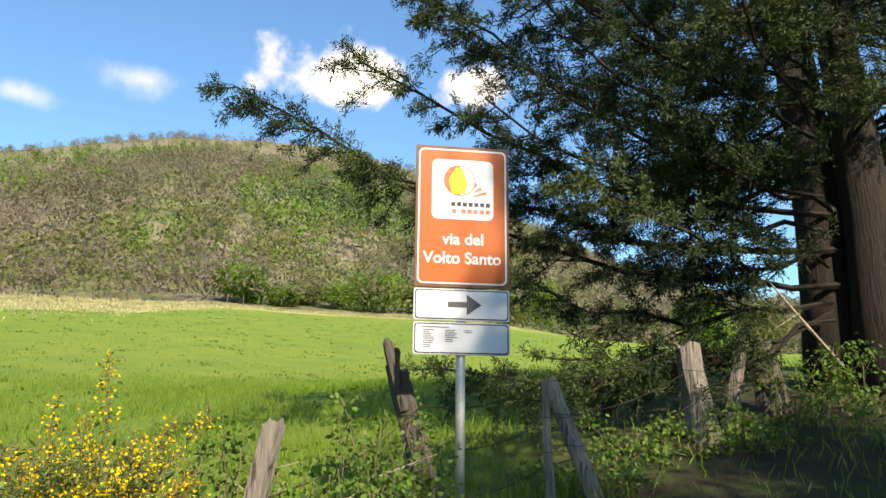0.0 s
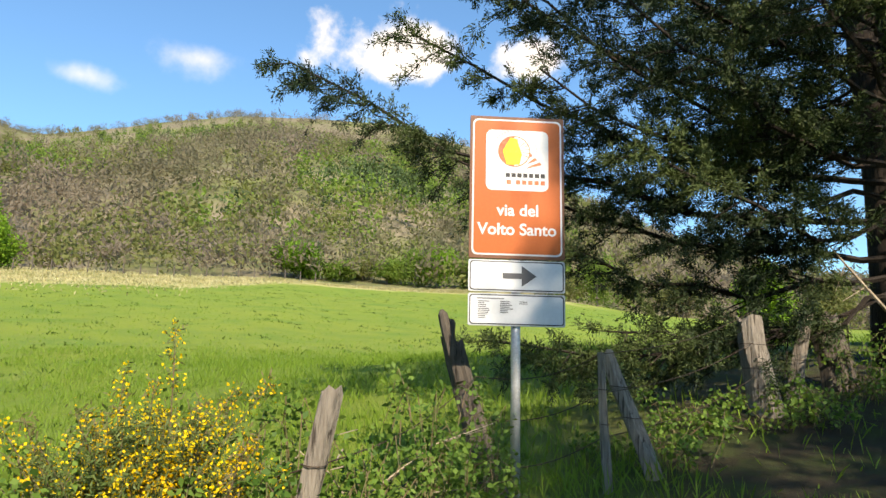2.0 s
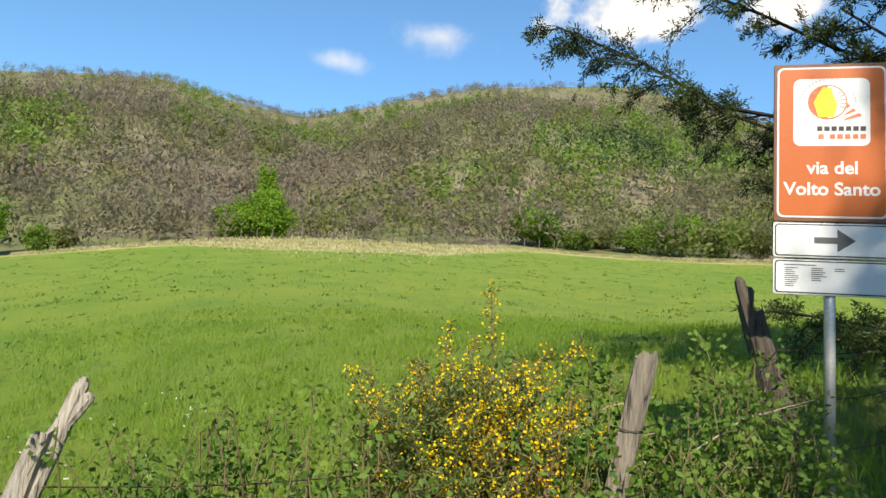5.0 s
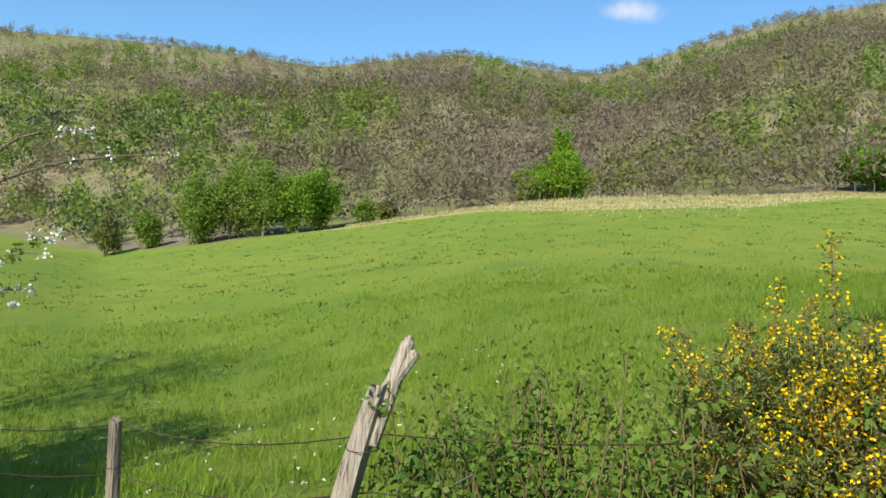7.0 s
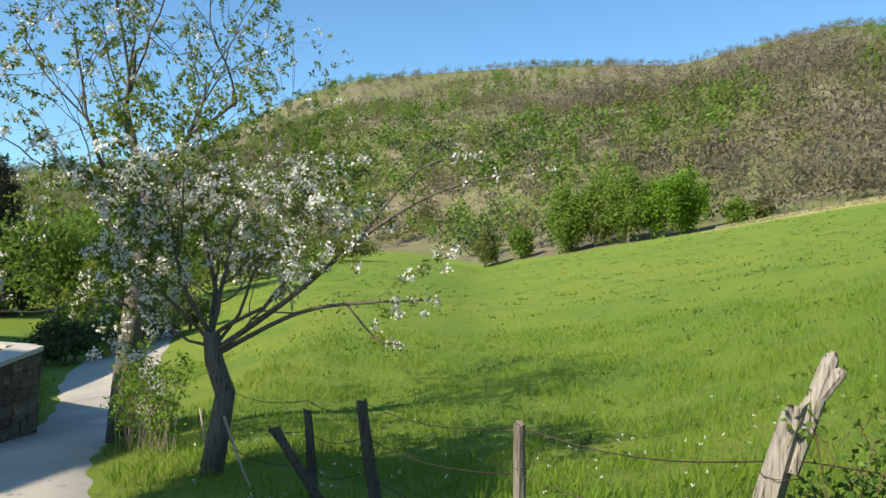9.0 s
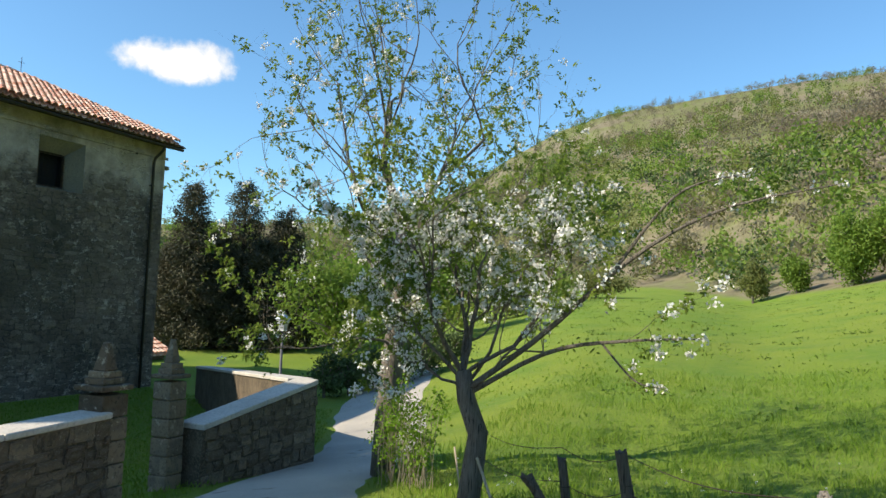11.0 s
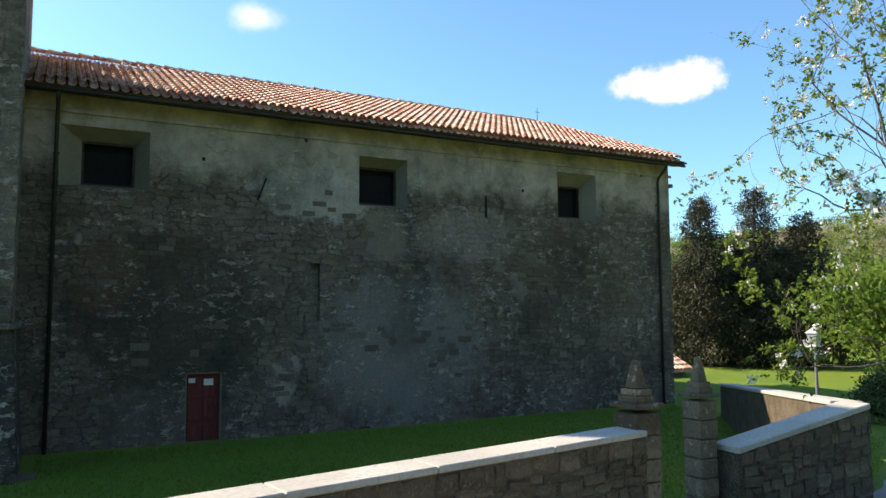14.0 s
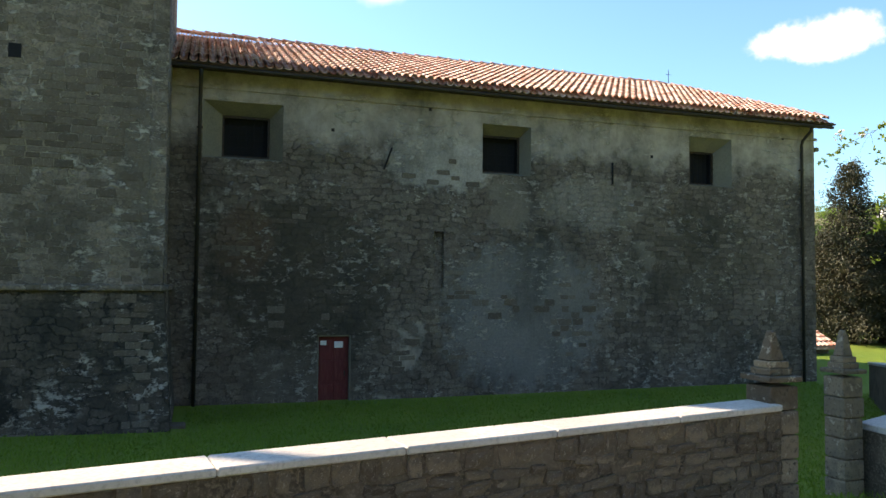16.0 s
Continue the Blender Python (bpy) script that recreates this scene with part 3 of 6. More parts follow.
# ---- the church ----
EAVE, RIDGE, WEST, EAST, DEPTH = 9.02, 11.45, -21.55, 12.0, 10.0
church = thing("church", "long old stone church nave with patched plaster and a tiled roof", "church")
OPENINGS = [(-3.46, -1.40, 6.74, 8.26), (-10.78, -9.22, 6.74, 8.22), (-18.08, -16.42, 6.76, 8.36), (-5.40, -4.48, -0.2, 2.08), (-8.06, -7.76, 3.40, 5.0)]


def pierced_wall(x0, x1, z0, z1, y0, y1, holes):
    """A thick wall along x with rectangular openings right through it."""
    xs = sorted({x0, x1, *[h[0] for h in holes], *[h[1] for h in holes]})
    zs = sorted({z0, z1, *[max(h[2], z0) for h in holes], *[h[3] for h in holes]})
    bm = bmesh.new()

    def solid(i, j):
        if not (0 <= i < len(xs) - 1 and 0 <= j < len(zs) - 1):
            return False
        cx, cz = (xs[i] + xs[i + 1]) / 2, (zs[j] + zs[j + 1]) / 2
        return not any(h[0] < cx < h[1] and h[2] < cz < h[3] for h in holes)

    def quad(*c):
        bm.faces.new([bm.verts.new(k) for k in c])

    for i in range(len(xs) - 1):
        for j in range(len(zs) - 1):
            if not solid(i, j):
                continue
            a, b, c, d = xs[i], xs[i + 1], zs[j], zs[j + 1]
            quad((b, y1, c), (a, y1, c), (a, y1, d), (b, y1, d))
            quad((a, y0, c), (b, y0, c), (b, y0, d), (a, y0, d))
            if not solid(i - 1, j):
                quad((a, y1, c), (a, y0, c), (a, y0, d), (a, y1, d))
            if not solid(i + 1, j):
                quad((b, y0, c), (b, y1, c), (b, y1, d), (b, y0, d))
            if not solid(i, j - 1):
                quad((a, y0, c), (a, y1, c), (b, y1, c), (b, y0, c))
            if not solid(i, j + 1):
                quad((a, y1, d), (a, y0, d), (b, y0, d), (b, y1, d))
    bmesh.ops.remove_doubles(bm, verts=bm.verts, dist=0.0005)
    return bm


part("north_wall", pierced_wall(WEST, EAST, -0.6, EAVE, -0.7, 0.0, OPENINGS), "nave", church, "patchy plastered rubble wall in shade")
part("west_wall", box((0.7, DEPTH - 1.4, EAVE + 0.6), (WEST + 0.35, -DEPTH / 2, EAVE / 2 - 0.3)), "nave", church)
part("east_wall", box((0.7, DEPTH - 1.4, EAVE + 0.6), (EAST - 0.35, -DEPTH / 2, EAVE / 2 - 0.3)), "nave", church)
part("south_wall", box((EAST - WEST, 0.7, EAVE + 0.6), ((EAST + WEST) / 2, -DEPTH + 0.35, EAVE / 2 - 0.3)), "nave", church)
part("cornice", box((EAST - WEST + 0.2, 0.05, 0.1), ((EAST + WEST) / 2, 0.027, EAVE - 0.42), 0.015), "nave", church)
part("west_moulding", box((0.16, 0.6, 0.14), (WEST - 0.1, -0.25, EAVE - 0.75), 0.03), "reveal", church)
INNER = [(-3.15, -1.90, 6.85, 7.97), (-10.60, -9.36, 6.85, 7.97), (-17.70, -16.76, 6.87, 7.96)]
for (ox0, ox1, oz0, oz1), (ix0, ix1, iz0, iz1) in zip(OPENINGS, INNER):
    bm = bmesh.new()
    o = [bm.verts.new(c) for c in ((ox0, 0.003, oz0), (ox1, 0.003, oz0), (ox1, 0.003, oz1), ((ox0 + ox1) / 2, 0.003, oz1 + 0.06), (ox0, 0.003, oz1))]
    i_ = [bm.verts.new(c) for c in ((ix0, -0.45, iz0), (ix1, -0.45, iz0), (ix1, -0.45, iz1), ((ix0 + ix1) / 2, -0.45, iz1 + 0.01), (ix0, -0.45, iz1))]
    for k in range(5):
        bm.faces.new((o[k], o[(k + 1) % 5], i_[(k + 1) % 5], i_[k]))
    win = part("window", bm, "reveal", church, "splayed window recess with an iron grille")
    # A near-black sheet stands for the unlit room behind the grille.
    part("window_shade_sheet", box((ix1 - ix0 + 0.3, 0.06, iz1 - iz0 + 0.3), ((ix0 + ix1) / 2, -0.78, (iz0 + iz1) / 2)), "dark", win)
    fw = 0.05
    part("window_frame", join(*[box(s, c, 0.006) for s, c in (((fw, 0.06, iz1 - iz0), (ix0 + fw / 2, -0.5, (iz0 + iz1) / 2)), ((fw, 0.06, iz1 - iz0), (ix1 - fw / 2, -0.5, (iz0 + iz1) / 2)), ((ix1 - ix0 - 2 * fw, 0.06, fw), ((ix0 + ix1) / 2, -0.5, iz0 + fw / 2)), ((ix1 - ix0 - 2 * fw, 0.06, fw), ((ix0 + ix1) / 2, -0.5, iz1 - fw / 2)))]), "iron", win)
    for k in range(5):
        part("grille_bar", box((0.014, 0.014, iz1 - iz0), (ix0 + (k + 1) * (ix1 - ix0) / 6, -0.44, (iz0 + iz1) / 2), 0.003), "dark", win)
    for k in range(3):
        part("grille_bar", box((ix1 - ix0, 0.012, 0.014), ((ix0 + ix1) / 2, -0.415, iz0 + (k + 1) * (iz1 - iz0) / 4), 0.003), "dark", win)
# the blind slit and the door
part("slit_back", box((0.32, 0.2, 1.62), (-7.91, -0.3, 4.2)), "tower", church, "walled-up slit window")
leaf = part("door", box((0.86, 0.05, 2.02), (-4.94, -0.19, 1.03), 0.008), "door", church, "closed dark red wooden door")
for sx in (-1, 1):
    for z in (0.45, 1.1, 1.68):
        part("door_panel", box((0.36, 0.02, 0.55), (-4.94 + sx * 0.2, -0.157, z), 0.008), "door", leaf)
part("door_frame", join(box((0.05, 0.16, 2.06), (-5.385, -0.11, 1.03), 0.01), box((0.05, 0.16, 2.06), (-4.495, -0.11, 1.03), 0.01), box((0.84, 0.16, 0.05), (-4.94, -0.11, 2.06), 0.01)), "reveal", leaf)
part("notice", box((0.17, 0.006, 0.12), (-4.66, -0.142, 1.86)), "paper", leaf, "small white paper notice")
part("notice", box((0.24, 0.006, 0.17), (-5.08, -0.142, 1.81)), "paper", leaf, "white paper notice")
part("door_handle", box((0.03, 0.06, 0.14), (-5.25, -0.14, 1.02), 0.01), "iron", leaf)
part("doorstep", box((1.3, 0.5, 0.16), (-4.94, 0.2, -0.02), 0.02), "reveal", church, "worn stone doorstep")
for x, z, tilt, ln in ((-13.56, 6.98, 0, 0.68), (-6.36, 7.0, -20, 0.66)):
    part("wall_anchor", box((0.045, 0.05, ln), (x, 0.03, z), 0.01, Matrix.Rotation(radians(tilt), 4, "Y")), "dark", church, "iron wall anchor bar")
# Thin near-black plates on the plaster, coloured as the shade in holes.
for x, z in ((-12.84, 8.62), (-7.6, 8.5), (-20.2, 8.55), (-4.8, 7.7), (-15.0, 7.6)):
    part("wall_hole_shade", box((0.09, 0.012, 0.09), (x, 0.004, z), 0.004), "dark", church, "flat near-black plate for the shade in a small plaster hole")
for x in (-1.33, -20.92):
    v, f = tubes([([(x, 0.56, 8.9), (x, 0.5, 8.76), (x, 0.16, 8.5), (x, 0.1, 8.36), (x, 0.1, 0.15)], [0.05] * 5)], 10)
    pipe = pydata_part("downpipe", v, f, "pipe", church, "dark metal downpipe", True)
    for z in (1.5, 3.5, 5.5, 7.5):
        part("pipe_bracket", box((0.15, 0.13, 0.035), (x, 0.07, z), 0.008), "iron", pipe)
gut = [(EAST, 0.58, 8.98), (WEST - 0.25, 0.58, 8.93)]
v, f = tubes([(gut, [0.05, 0.05])], 12)
pydata_part("gutter", v, f, "pipe", church, "dark half-round gutter along the eaves", True)
part("eaves_board", box((EAST - WEST + 0.5, 0.62, 0.045), ((EAST + WEST) / 2 - 0.1, 0.3, EAVE + 0.02)), "eave", church)
# roof: deck with a hipped west end, then barrel tiles
bm = bmesh.new()
rz0, ry0 = EAVE + 0.06, 0.62
c = [bm.verts.new(p) for p in ((WEST - 0.28, ry0, rz0), (EAST + 0.3, ry0, rz0), (EAST + 0.3, -5.0, RIDGE), (-19.3, -5.0, RIDGE), (WEST - 0.28, -DEPTH - 0.6, rz0), (EAST + 0.3, -DEPTH - 0.6, rz0))]
for q in ((0, 1, 2, 3), (4, 3, 2, 5), (0, 3, 4), (0, 4, 5, 1)):
    bm.faces.new([c[k] for k in q])
part("roof", bm, "eave", church, "tiled roof deck with a hipped end")
slope = math.atan2(RIDGE - rz0, 5.0 + ry0)
run = math.hypot(RIDGE - rz0, 5.0 + ry0)
TILE_W, TILE_L = 0.235, 0.40


def barrel(width0, width1, length, lift):
    """One half-round clay tile lying along +v, tapered, 9 mm thick at its rim."""
    seg = 6
    vv, ff = [], []
    for vpos, wd, hz in ((0.0, width0, lift), (length, width1, 0.0)):
        for t_ in (1.0, 0.82):
            for k in range(seg + 1):
                a = math.pi * k / seg
                vv.append((-math.cos(a) * wd / 2 * t_, vpos, math.sin(a) * wd * 0.42 * t_ + hz))
    n = seg + 1
    for k in range(seg):
        ff.append((k, k + 1, 2 * n + k + 1, 2 * n + k))
        ff.append((n + k, k, k + 1, n + k + 1)[::-1])
    return vv, ff


tv, tf = barrel(0.205, 0.165, TILE_L + 0.06, 0.035)
tile_mesh = bpy.data.meshes.new("roof_tile")
tile_mesh.from_pydata(tv, [], tf)
tile_mesh.materials.append(M["tile"])
tile_np = np.array(tv)
up_slope = Matrix.Translation((0, ry0, rz0 + 0.03)) @ Matrix.Rotation(math.pi, 4, "Z") @ Matrix.Rotation(slope, 4, "X")
rest_v, rest_f, made = [], [], 0
ncol = int((EAST - WEST) / TILE_W)
nrow = int(run / TILE_L) + 1
tile_jobs = []
for col in range(ncol):
    x = EAST - 0.1 - col * TILE_W
    for row in range(nrow):
        vpos = row * TILE_L - 0.08
        if vpos > run - 0.2:
            continue
        hip_x = (WEST - 0.28) + (2.53 * vpos / run)
        if x < hip_x + 0.05 or x > 7.0:
            continue
        for flip in (False, True):
            tile_jobs.append((x - (TILE_W / 2 if flip else 0), vpos, row, flip))
tile_jobs.sort(key=lambda j: (j[2] > 1 or j[3], -j[0]))
for n_, (x, vpos, row, flip) in enumerate(tile_jobs):
    m = up_slope @ Matrix.Translation((-x, vpos + random.uniform(-0.02, 0.02), 0.075 if not flip else 0.03)) @ Matrix.Rotation(random.uniform(-0.035, 0.035), 4, "Z")
    if flip:
        m = m @ Matrix.Rotation(math.pi, 4, "Y") @ Matrix.Translation((0, 0, -0.05))
    if made < 190 and not flip:
        ob = new("roof_tile", tile_mesh)
        ob.parent = church
        ob.matrix_local = m
        made += 1
    else:
        mm = np.array(m)
        b = len(rest_v)
        rest_v.extend(tile_np @ mm[:3, :3].T + mm[:3, 3])
        rest_f.extend(tuple(b + k for k in q) for q in tf)
tagged(pydata_part("roof_tiles", rest_v, rest_f, "tile", church, "weathered terracotta barrel tiles"), kind="stuff")
for x0, x1, y0, y1, z0, z1 in ((7.0, -19.3, -5.0, -5.0, RIDGE, RIDGE), (-19.3, WEST - 0.25, -5.0, ry0, RIDGE, rz0)):
    p0, p1 = Vector((x0, y0, z0 + 0.09)), Vector((x1, y1, z1 + 0.09))
    count = int((p1 - p0).length / 0.42)
    for k in range(count):
        d = (p1 - p0).normalized()
        m = Matrix.Translation(p0 + d * (k * 0.42 + random.uniform(-0.02, 0.02)) + Vector((0, 0, random.uniform(0, 0.03)))) @ d.to_track_quat("Y", "Z").to_matrix().to_4x4() @ Matrix.Diagonal((1.3, 1.1, 1.2, 1))
        ob = new("ridge_tile", tile_mesh)
        ob.parent = church
        ob.matrix_local = m
v, f = tubes([([(-19.2, -5.0, RIDGE), (-19.2, -5.0, RIDGE + 0.75)], [0.015, 0.01]), ([(-19.32, -5.0, RIDGE + 0.55), (-19.08, -5.0, RIDGE + 0.55)], [0.01, 0.01])], 5)
pydata_part("roof_rod", v, f, "iron", church, "thin metal cross on the ridge")

# ---- the tower ----
TX, TY = -0.62, 2.8
tower = thing("bell_tower", "massive square stone bell tower with weathered blocks", "tower")
part("shaft", box((5.0, 5.4, 10.6), (TX + 2.5, TY - 2.7, 3.4 + 5.3), 0.03), "tower", tower)
part("corner_strip", box((0.34, 0.34, 10.6), (TX + 0.13, TY - 0.13, 3.4 + 5.31), 0.04), "tower", tower, "squared corner stones")
bm = bmesh.new()
lo, hi = [], []
for (sx, sy) in ((0, 0), (1, 0), (1, -1), (0, -1)):
    hi.append(bm.verts.new((TX - 0.06 + sx * 5.12, TY + 0.06 + sy * 5.5, 3.3)))
    lo.append(bm.verts.new((TX - 0.32 + sx * 5.64, TY + 0.36 + sy * 6.0, -0.6)))
bm.faces.new(hi)
for k in range(4):
    bm.faces.new((lo[k], hi[k], hi[(k + 1) % 4], lo[(k + 1) % 4])[::-1])
bmesh.ops.recalc_face_normals(bm, faces=bm.faces)
part("plinth", bm, "plinth", tower, "battered rubble plinth")
part("string_course", box((5.3, 5.7, 0.13), (TX + 2.5, TY - 2.7, 3.36), 0.04), "tower", tower, "projecting stone ledge")
part("footing", box((0.5, 0.5, 0.5), (TX - 0.32, TY - 0.3, 0.1), 0.05), "stone", tower)
# The hole's shade is a near-black plate on the tower face.
part("putlog_hole_shade", box((0.24, 0.02, 0.3), (2.36, TY + 0.004, 8.3)), "dark", tower, "flat near-black plate for the shade in a square stonework hole")
part("tower_roof", box((5.2, 5.6, 0.2), (TX + 2.5, TY - 2.7, 14.1), 0.05), "reveal", tower)

# proud squared stones where the plaster has gone
block_shapes = []
shape_rnd = random.Random(5)
for k in range(8):
    b_ = box((1, 1, 1), (0, 0, 0), 0.1)
    for vtx in b_.verts:
        vtx.co += Vector((shape_rnd.uniform(-0.06, 0.06), 0, shape_rnd.uniform(-0.07, 0.07)))
    me_ = bpy.data.meshes.new("stone_block")
    b_.to_mesh(me_)
    b_.free()
    me_.materials.append(M["block"])
    block_shapes.append(me_)


def face_blocks(parent, x0, x1, z0, z1, face, share, clear, limit, seed):
    """Coursed stones standing a little proud of a wall that faces +y; face(z) is the wall's y."""
    rnd = random.Random(seed)
    jobs = []
    z = z0
    while z < z1:
        hgt = rnd.uniform(0.1, 0.19)
        x = x0 + rnd.uniform(0, 0.3)
        while x < x1 - 0.2:
            wd = rnd.uniform(0.16, 0.48)
            cx, cz = x + wd / 2, z + hgt / 2
            worn = noise.noise(Vector((cx * 0.45, cz * 0.55, seed))) + rnd.uniform(-0.25, 0.25)
            if worn > share and x + wd < x1 and not any(a - 0.15 < cx + wd / 2 and cx - wd / 2 < b + 0.15 and c - 0.1 < cz + hgt / 2 and cz - hgt / 2 < d + 0.1 for a, b, c, d in clear):
                jobs.append((cx, cz, wd, hgt))
            x += wd + 0.02
        z += hgt + 0.015
    rnd.shuffle(jobs)
    for cx, cz, wd, hgt in jobs[:limit]:
        ob = new("stone_block", block_shapes[rnd.randrange(8)])
        ob.parent = parent
        ob.matrix_local = Matrix.Translation((cx, face(cz) + rnd.uniform(-0.031, -0.02), cz)) @ Matrix.Diagonal((wd, 0.07, hgt, 1)) @ Matrix.Rotation(rnd.uniform(-0.03, 0.03), 4, "Y")


face_blocks(church, WEST + 0.3, -1.6, 0.15, 7.2, lambda z: 0.0, 0.12, OPENINGS + [(-1.45, -1.2, 0, 9), (-21.1, -20.75, 0, 9), (-13.7, -13.4, 6.4, 7.5), (-6.6, -6.1, 6.4, 7.5)], 190, 3)
face_blocks(tower, TX + 0.32, TX + 4.6, 3.5, 10.6, lambda z: TY, 0.0, [(2.2, 2.52, 8.1, 8.5)], 230, 8)
face_blocks(tower, TX + 0.1, TX + 4.6, 0.1, 3.15, lambda z: TY + 0.06 + 0.3 * (3.3 - z) / 3.9, 0.05, [], 70, 9)

# ---- churchyard walls and gate piers ----


def rubble_wall(name, label, p0, p1, top0, top1, thick, cap, proud_face, stone_budget):
    """A wall from p0 to p1 with a slab coping and separate face stones on one side."""
    p0, p1 = Vector((*p0, 0)), Vector((*p1, 0))
    d = (p1 - p0).normalized()
    nrm = Vector((-d.y, d.x, 0)) * proud_face
    length = (p1 - p0).length
    wall = tagged(new(name), label, "wall", kind="structure")
    bm = bmesh.new()
    n = max(2, int(length / 0.8))
    rings = []
    for k in range(n + 1):
        q = p0 + d * (length * k / n)
        zt = top0 + (top1 - top0) * k / n - cap
        zb = ground_at(q.x, q.y) - 0.5
        rings.append([bm.verts.new(q + nrm * s * thick / 2 + Vector((0, 0, z))) for s, z in ((-1, zb), (1, zb), (1, zt), (-1, zt))])
    for a, b in zip(rings, rings[1:]):
        for k in range(4):
            bm.faces.new((a[k], b[k], b[(k + 1) % 4], a[(k + 1) % 4]))
    bm.faces.new(rings[0])
    bm.faces.new(rings[-1][::-1])
    bmesh.ops.recalc_face_normals(bm, faces=bm.faces)
    part("wall_core", bm, "mortar", wall)
    bm = bmesh.new()
    slabs = max(1, int(length / 1.35))
    for k in range(slabs):
        q0, q1 = p0 + d * (length * k / slabs + 0.003), p0 + d * (length * (k + 1) / slabs - 0.003)
        z0, z1 = top0 + (top1 - top0) * k / slabs, top0 + (top1 - top0) * (k + 1) / slabs
        one = bmesh.new()
        vs = []
        for q, z in ((q0, z0), (q1, z1)):
            for s, zz in ((-1, z - cap), (1, z - cap), (1, z - 0.012), (-1, z - 0.012)):
                vs.append(one.verts.new(q + nrm * s * (thick / 2 + 0.035) + Vector((0, 0, zz))))
        for k2 in range(4):
            one.faces.new((vs[k2], vs[4 + k2], vs[4 + (k2 + 1) % 4], vs[(k2 + 1) % 4]))
        one.faces.new(vs[:4])
        one.faces.new(vs[4:][::-1])
        bmesh.ops.recalc_face_normals(one, faces=one.faces)
        bmesh.ops.bevel(one, geom=one.edges[:], offset=0.012, segments=1, affect="EDGES")
        part("coping_slab", one, "cap", wall, "pale cement coping")
    # face stones
    rnd = random.Random(len(name) + int(length * 10))
    shapes = []
    for k in range(7):
        b = box((1, 1, 1), (0, 0, 0), 0.13)
        for vtx in b.verts:
            vtx.co += Vector((rnd.uniform(-0.12, 0.12), rnd.uniform(-0.1, 0.1), rnd.uniform(-0.12, 0.12)))
        me = bpy.data.meshes.new("stone")
        b.to_mesh(me)
        b.free()
        me.materials.append(M["stone"])
        shapes.append(me)
    turn = Matrix(((d.x, nrm.x, 0, 0), (d.y, nrm.y, 0, 0), (0, 0, 1, 0), (0, 0, 0, 1)))
    count = 0
    s = 0.06
    rows_ = []
    z_rel = 0.0
    while z_rel < 1.6:
        hgt = rnd.uniform(0.07, 0.2)
        rows_.append((z_rel, hgt))
        z_rel += hgt + 0.012
    for z_rel, hgt in rows_:
        s = rnd.uniform(0.0, 0.1)
        while s < length - 0.05:
            wd = min(rnd.uniform(0.1, 0.36), length - s)
            q = p0 + d * (s + wd / 2)
            zt = top0 + (top1 - top0) * (s + wd / 2) / length - cap
            zc = zt - z_rel - hgt / 2 - 0.01
            if zc > ground_at(q.x, q.y) - 0.12 and count < stone_budget and wd > 0.06:
                ob = new("stone", shapes[rnd.randrange(7)])
                ob.parent = wall
                ob.matrix_local = Matrix.Translation(q + nrm * (thick / 2 - 0.046 + rnd.uniform(-0.015, 0.02)) + Vector((0, 0, zc + rnd.uniform(-0.02, 0.02)))) @ turn @ Matrix.Diagonal((wd * 0.95, 0.12, hgt * 0.97, 1)) @ Matrix.Rotation(rnd.uniform(-0.06, 0.06), 4, "Y")
                count += 1
            s += wd + 0.014
    return wall


rubble_wall("wall_front", "low rubble churchyard wall with a pale coping", (4.0, 15.45), (-7.0, 13.78), 2.26, 2.36, 0.35, 0.075, -1, 430)
rubble_wall("wall_lane", "rubble churchyard wall beside the lane", (-9.75, 12.62), (-12.45, 12.8), 1.76, 2.22, 0.42, 0.1, -1, 190)
rubble_wall("wall_back", "sunlit rubble wall behind the churchyard lawn", (-12.55, 12.58), (-20.6, 3.2), 2.2, 1.3, 0.42, 0.09, -1, 160)


def gate_pier(at, top, finial, width):
    g = ground_at(*at) - 0.3
    pier = thing("gate_pier", "weathered stone gate pier with a stepped pyramid top", "pier", "gate piers", (at[0], at[1], 0))
    courses = 7
    z = g
    for k in range(courses):
        hgt = (top - 0.1 - g) / courses
        wd = width * (1.18 if k == 0 else 1.0) + random.uniform(-0.015, 0.015)
        part("pier_block", box((wd, wd, hgt - 0.008), (random.uniform(-0.008, 0.008), 0, z + hgt / 2), 0.025), "stone", pier)
        z += hgt
    part("pier_cap", box((width * 1.2, width * 1.2, 0.06), (0, 0, top - 0.03), 0.02), "stone", pier, "projecting cap slab")
    wd, z, left = width * 0.8, top, finial - top
    for k in range(2):
        part("finial_step", box((wd, wd, left * 0.16), (0, 0, z + left * 0.08), 0.015), "stone", pier)
        z += left * 0.16
        wd *= 0.85
    bm = bmesh.new()
    bmesh.ops.create_cone(bm, cap_ends=True, segments=4, radius1=wd * 0.66, radius2=0.05, depth=finial - z, matrix=Matrix.Translation((0, 0, (z + finial) / 2)) @ Matrix.Rotation(radians(45), 4, "Z"))
    bmesh.ops.bevel(bm, geom=bm.edges[:], offset=0.015, segments=1, affect="EDGES")
    part("finial", bm, "stone", pier)


gate_pier((-7.12, 13.72), 2.62, 3.08, 0.36)
gate_pier((-9.5, 12.4), 2.47, 2.97, 0.33)

